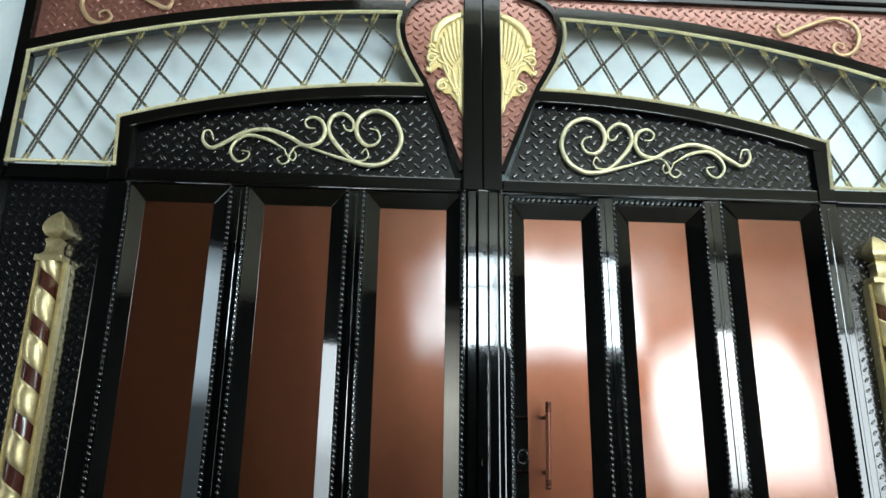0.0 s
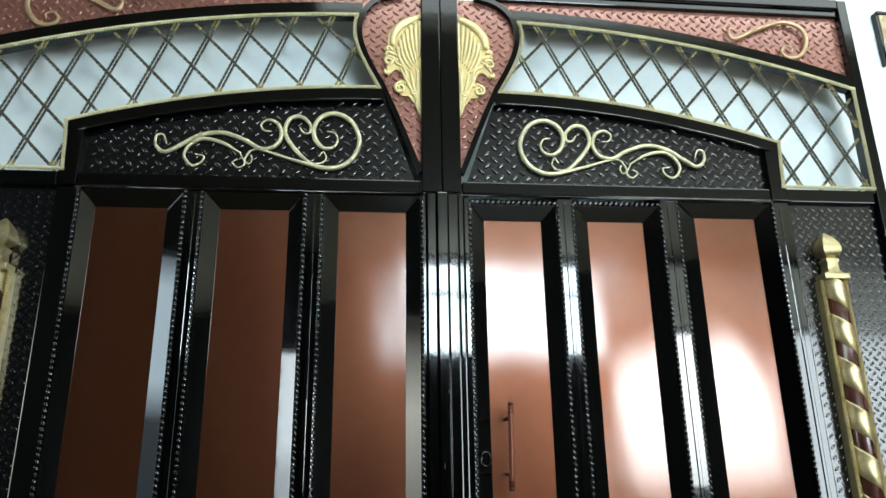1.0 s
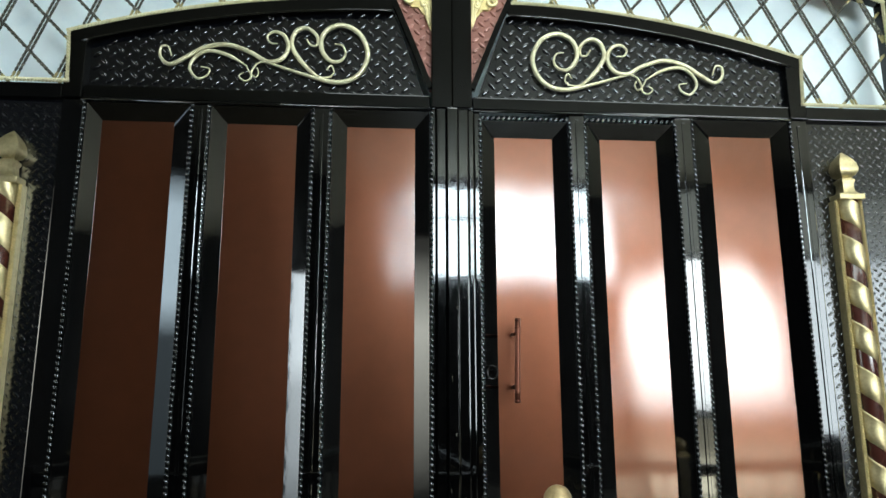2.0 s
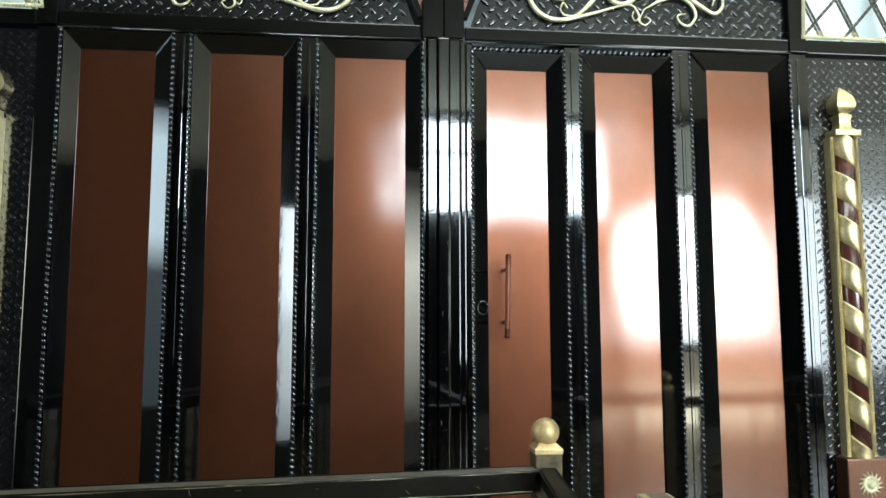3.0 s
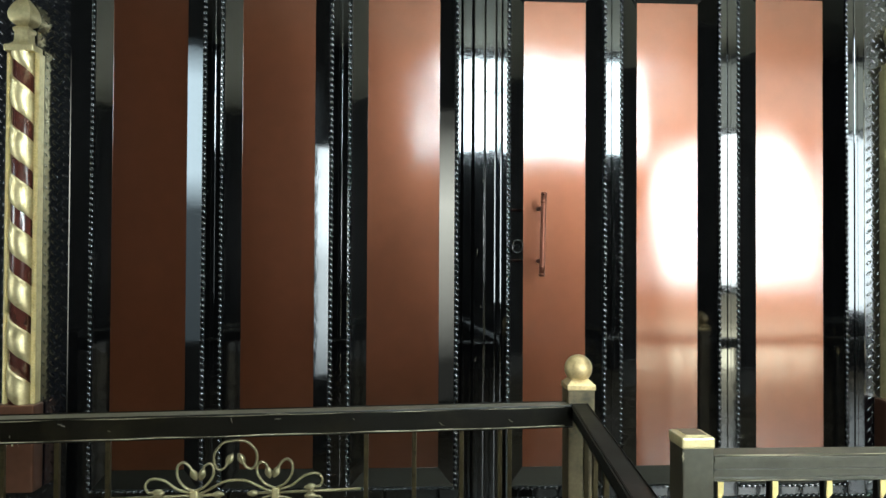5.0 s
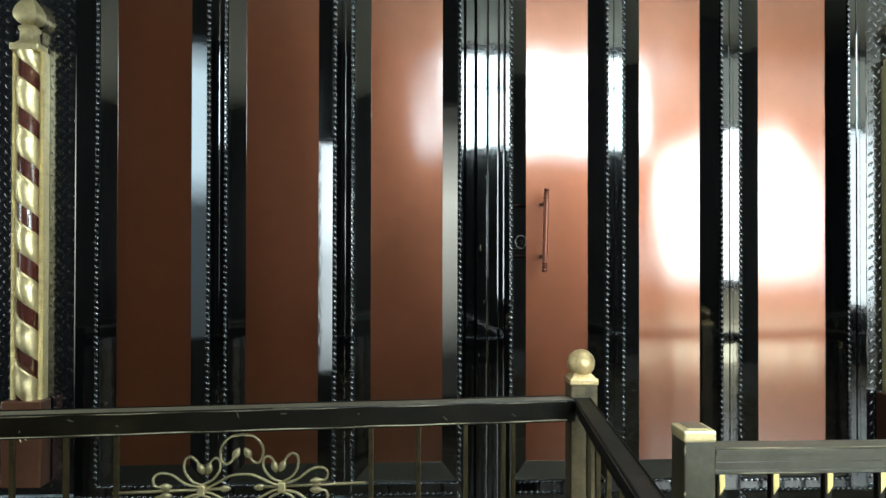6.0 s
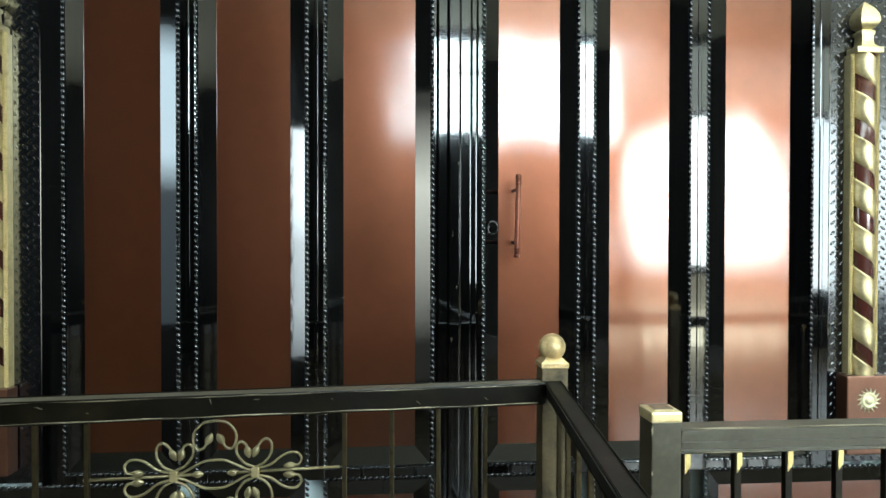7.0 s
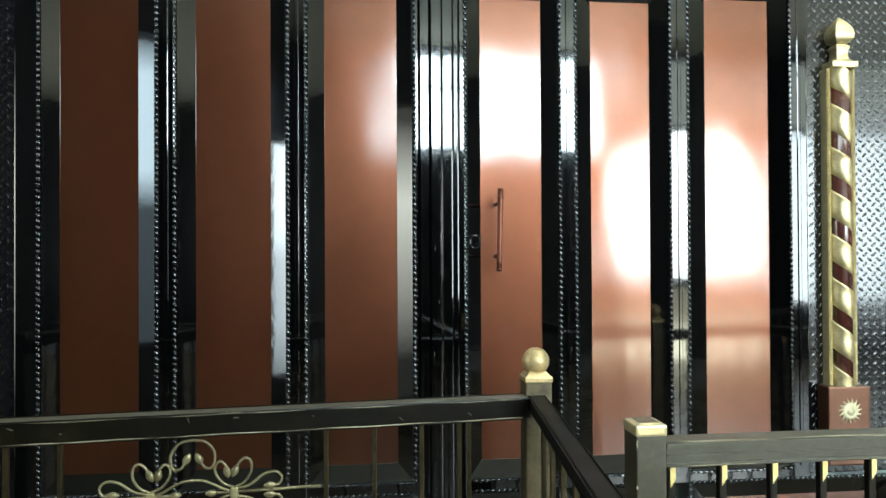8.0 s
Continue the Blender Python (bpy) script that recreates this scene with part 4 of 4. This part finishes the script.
# the run towards the near side
B0, B1 = Vector((0.190, -0.57, 0)), Vector((0.045, -2.0, 0))
rail_run(rail_a, B0, B1, 1.0, 0.036, 0.024, RAILDARK, False, RAILDARK)
rail_run(rail_a, B0, B1, 0.16, 0.03, 0.03, RAIL, False)
for k in range(1, 12):
    p = B0 + (B1 - B0) * (k / 12.5)
    bm = bmesh.new()
    box(bm, p.x - 0.0048, p.x + 0.0048, p.y - 0.0048, p.y + 0.0048, 0.15, 0.965, 0.0012)
    part("baluster", bm, DULLGOLD, rail_a)
one_box("post", RAIL, rail_a, -1.56, -1.50, A1.y - 0.03, A1.y + 0.03, 0.0, 1.03, 0.003)


# chips and scratches in the rail's paint
rnd = random.Random(21)
run = (A1 - A0).normalized()
out = Vector((-run.y, run.x, 0))
out = -out if out.y > 0 else out
for k in range(8):
    x = 0.05 - 1.15 * (k + rnd.random()) / 8
    zc = 1.0 - rnd.uniform(0.008, 0.036)
    bm = bmesh.new()
    c = on_a(x, zc) + out * 0.0252
    ln, an = rnd.uniform(0.003, 0.008), rnd.uniform(-0.6, 1.9)
    d = run * math.cos(an) + Vector((0, 0, math.sin(an)))
    tube(bm, [c + d * ln * t + Vector((0, 0, 0.0006 * math.sin(5 * t))) for t in steps(-1, 1, 5)], lambda t: 0.0004 + 0.0009 * math.sin(math.pi * t), 6, 0.5)
    part("paint_chip", bm, WEAR_LIT_TOP, top_a)

# scroll ornament hung between the bars of the corner railing
def ornament():
    root = None
    cx, cz = -0.552, 0.831
    half = 0.082
    def put(ctrl, r, leaf_end=None, leaf_start=None):
        nonlocal root
        for mx in (-1, 1):
            for mz in (-1, 1):
                bm = bmesh.new()
                line = [on_a(cx + mx * p.x * 0.94, cz + mz * p.z) for p in flow(ctrl, 8)]
                line = [(q.x, q.y - 0.004, q.z) for q in line]
                tube(bm, line, r, 8)
                if leaf_end:
                    a, b = Vector(line[-1]), Vector(line[-4])
                    d = (a - b).normalized()
                    tube(bm, [a + d * t for t in steps(-0.004, 0.022, 8)], lambda t: 0.0012 + 0.0072 * math.sin(math.pi * min(1, t * 0.93 + 0.05)), 8, 0.5)
                ob = part("scroll", bm, RAILGOLD, root or rail_a, "pale gold scroll ornament of loops and leaf buds" if root is None else "")
                root = root or ob
    # top loop, small side loops, long side loops, wave through the middle
    put(((0.0, 0.113), (0.026, 0.108), (0.044, 0.088), (0.045, 0.066), (0.036, 0.053), (0.024, 0.056), (0.017, 0.066)), 0.0028, True)
    put(((0.087, 0.010), (0.064, 0.020), (0.048, 0.040), (0.047, 0.058), (0.056, 0.066), (0.066, 0.060), (0.069, 0.052)), 0.0028, True)
    put(((0.087, 0.010), (0.108, 0.020), (0.122, 0.040), (0.122, 0.062), (0.110, 0.070), (0.098, 0.062), (0.092, 0.052)), 0.0028, True)
    put(((0.087, 0.006), (0.120, 0.014), (0.150, 0.034), (0.176, 0.038), (0.189, 0.026), (0.184, 0.012), (0.172, 0.010)), 0.0028, True)
    put(((0.0, 0.030), (0.022, 0.028), (0.045, 0.018), (0.068, 0.007), (0.087, 0.003)), 0.0028)
    for mx in (-1, 1):
        bm = bmesh.new()
        a, b = on_a(cx + mx * 0.043, cz), on_a(cx + mx * 0.258, cz)
        tube(bm, [a, (a + b) / 2, b], 0.0030, 8)
        tube(bm, [a + (a - b).normalized() * t for t in steps(-0.004, 0.020, 8)], lambda t: 0.0012 + 0.0065 * math.sin(math.pi * min(1, t * 0.93 + 0.05)), 8, 0.5)
        part("cross_bar", bm, RAILGOLD, root)
        bm = bmesh.new()
        c = on_a(cx + mx * half, cz)
        box(bm, c.x - 0.008, c.x + 0.008, c.y - 0.010, c.y + 0.004, c.z - 0.011, c.z + 0.011, 0.003)
        part("collar", bm, GOLD, root, "bright gold collar")


RAILGOLD = material("dull_gold_scroll_paint", (0.23, 0.195, 0.105), 0.4, metal=0.5, var=0.25, scale=25, bump=0.1, tint=(0.12, 0.09, 0.04), tint_scale=22, tint_amount=0.6)
ornament()

# the second railing, from its capped post
rail_b = tagged(new("straight_railing"), "grey-black metal railing with gold-tipped bars and a capped square post", "railing", group="railings")
post = square_post("post", rail_b, 0.286, 0.342, -0.930, -0.868, 0.996, GREENGREY)
gold_cap(post, 0.286, 0.342, -0.930, -0.868, 1.002, False)
C0, C1 = Vector((0.343, -0.902, 0)), Vector((2.6, -0.892, 0))
rail_run(rail_b, C0, C1, 0.980, 0.044, 0.045, GREENGREY)
rail_run(rail_b, C0, C1, 0.16, 0.03, 0.03, GREENGREY, False)
for zz, hh in ((0.973, 0.010), (0.955, 0.003), (0.940, 0.005)):
    one_box("rail_lip", GREENGREY, rail_b, 0.344, 2.598, -0.9275, -0.920, zz - hh / 2, zz + hh / 2, 0.001)
for k in range(22):
    x = 0.359 + 0.0993 * k
    bm = bmesh.new()
    box(bm, x - 0.007, x + 0.007, -0.912, -0.898, 0.15, 0.938, 0.0015)
    b = part("baluster", bm, RAIL, rail_b, "square black bar with a gold tip")
    bm = bmesh.new()
    prism(bm, [(x - 0.0030, 0.936), (x + 0.0072, 0.936), (x + 0.0072, 0.908), (x - 0.0030, 0.893)], -0.9145, -0.905)
    part("gold_tip", bm, GOLDTIP, b, "gold painted tip")
one_box("post", GREENGREY, rail_b, 2.6, 2.66, -0.93, -0.87, 0.0, 1.0, 0.003)

# flaked paint along the edges of the capped post
flake_rnd = random.Random(5)
for k in range(11):
    bm = bmesh.new()
    z = 0.62 + 0.36 * (k + flake_rnd.random()) / 11
    ln, wd = flake_rnd.uniform(0.003, 0.010), flake_rnd.uniform(0.0012, 0.0026)
    x = 0.2868 if k % 3 else 0.3412
    tube(bm, [(x + 0.0012 * math.sin(7 * t + k), -0.9297, z + ln * t) for t in steps(-1, 1, 7)], lambda t, wd=wd: 0.0004 + wd * math.sin(math.pi * t), 6, 0.4)
    part("paint_flake", bm, WEAR_LIT_TOP if k % 2 else WORN, rail_b)

# ---- wooden wall box beside the gate ----
wb = tagged(new("wall_cabinet"), "small varnished wooden cabinet with dark edge on the white wall", "cabinet")
one_box("body", WOOD, wb, 1.834, 2.25, 0.074, 0.104, 2.86, 3.08, 0.004)
one_box("edge_trim", FRAME, wb, 1.824, 1.833, 0.078, 0.104, 2.85, 3.09, 0.002, "dark edge strip")
one_box("edge_trim", FRAME, wb, 1.824, 2.25, 0.070, 0.104, 3.082, 3.094, 0.003)
one_box("latch", STEEL, wb, 1.826, 1.852, 0.060, 0.073, 2.885, 2.94, 0.004, "bright steel latch")

# ---- floor tiles ----
tile_mesh = None
size, gap = 0.4, 0.004
for i in range(22):
    for j in range(16):
        x, y = ROOM_W + 0.2 + i * size, ROOM_N - 0.2 - j * size
        if tile_mesh is None:
            bm = bmesh.new()
            box(bm, -size / 2 + gap / 2, size / 2 - gap / 2, -size / 2 + gap / 2, size / 2 - gap / 2, -0.012, 0.0, 0.002)
            first = part("tile", bm, TILE, floor_ob)
            tile_mesh = first.data
            first.location = (x, y, 0)
        else:
            t = new("tile", tile_mesh)
            t.parent = floor_ob
            t.location = (x, y, 0)
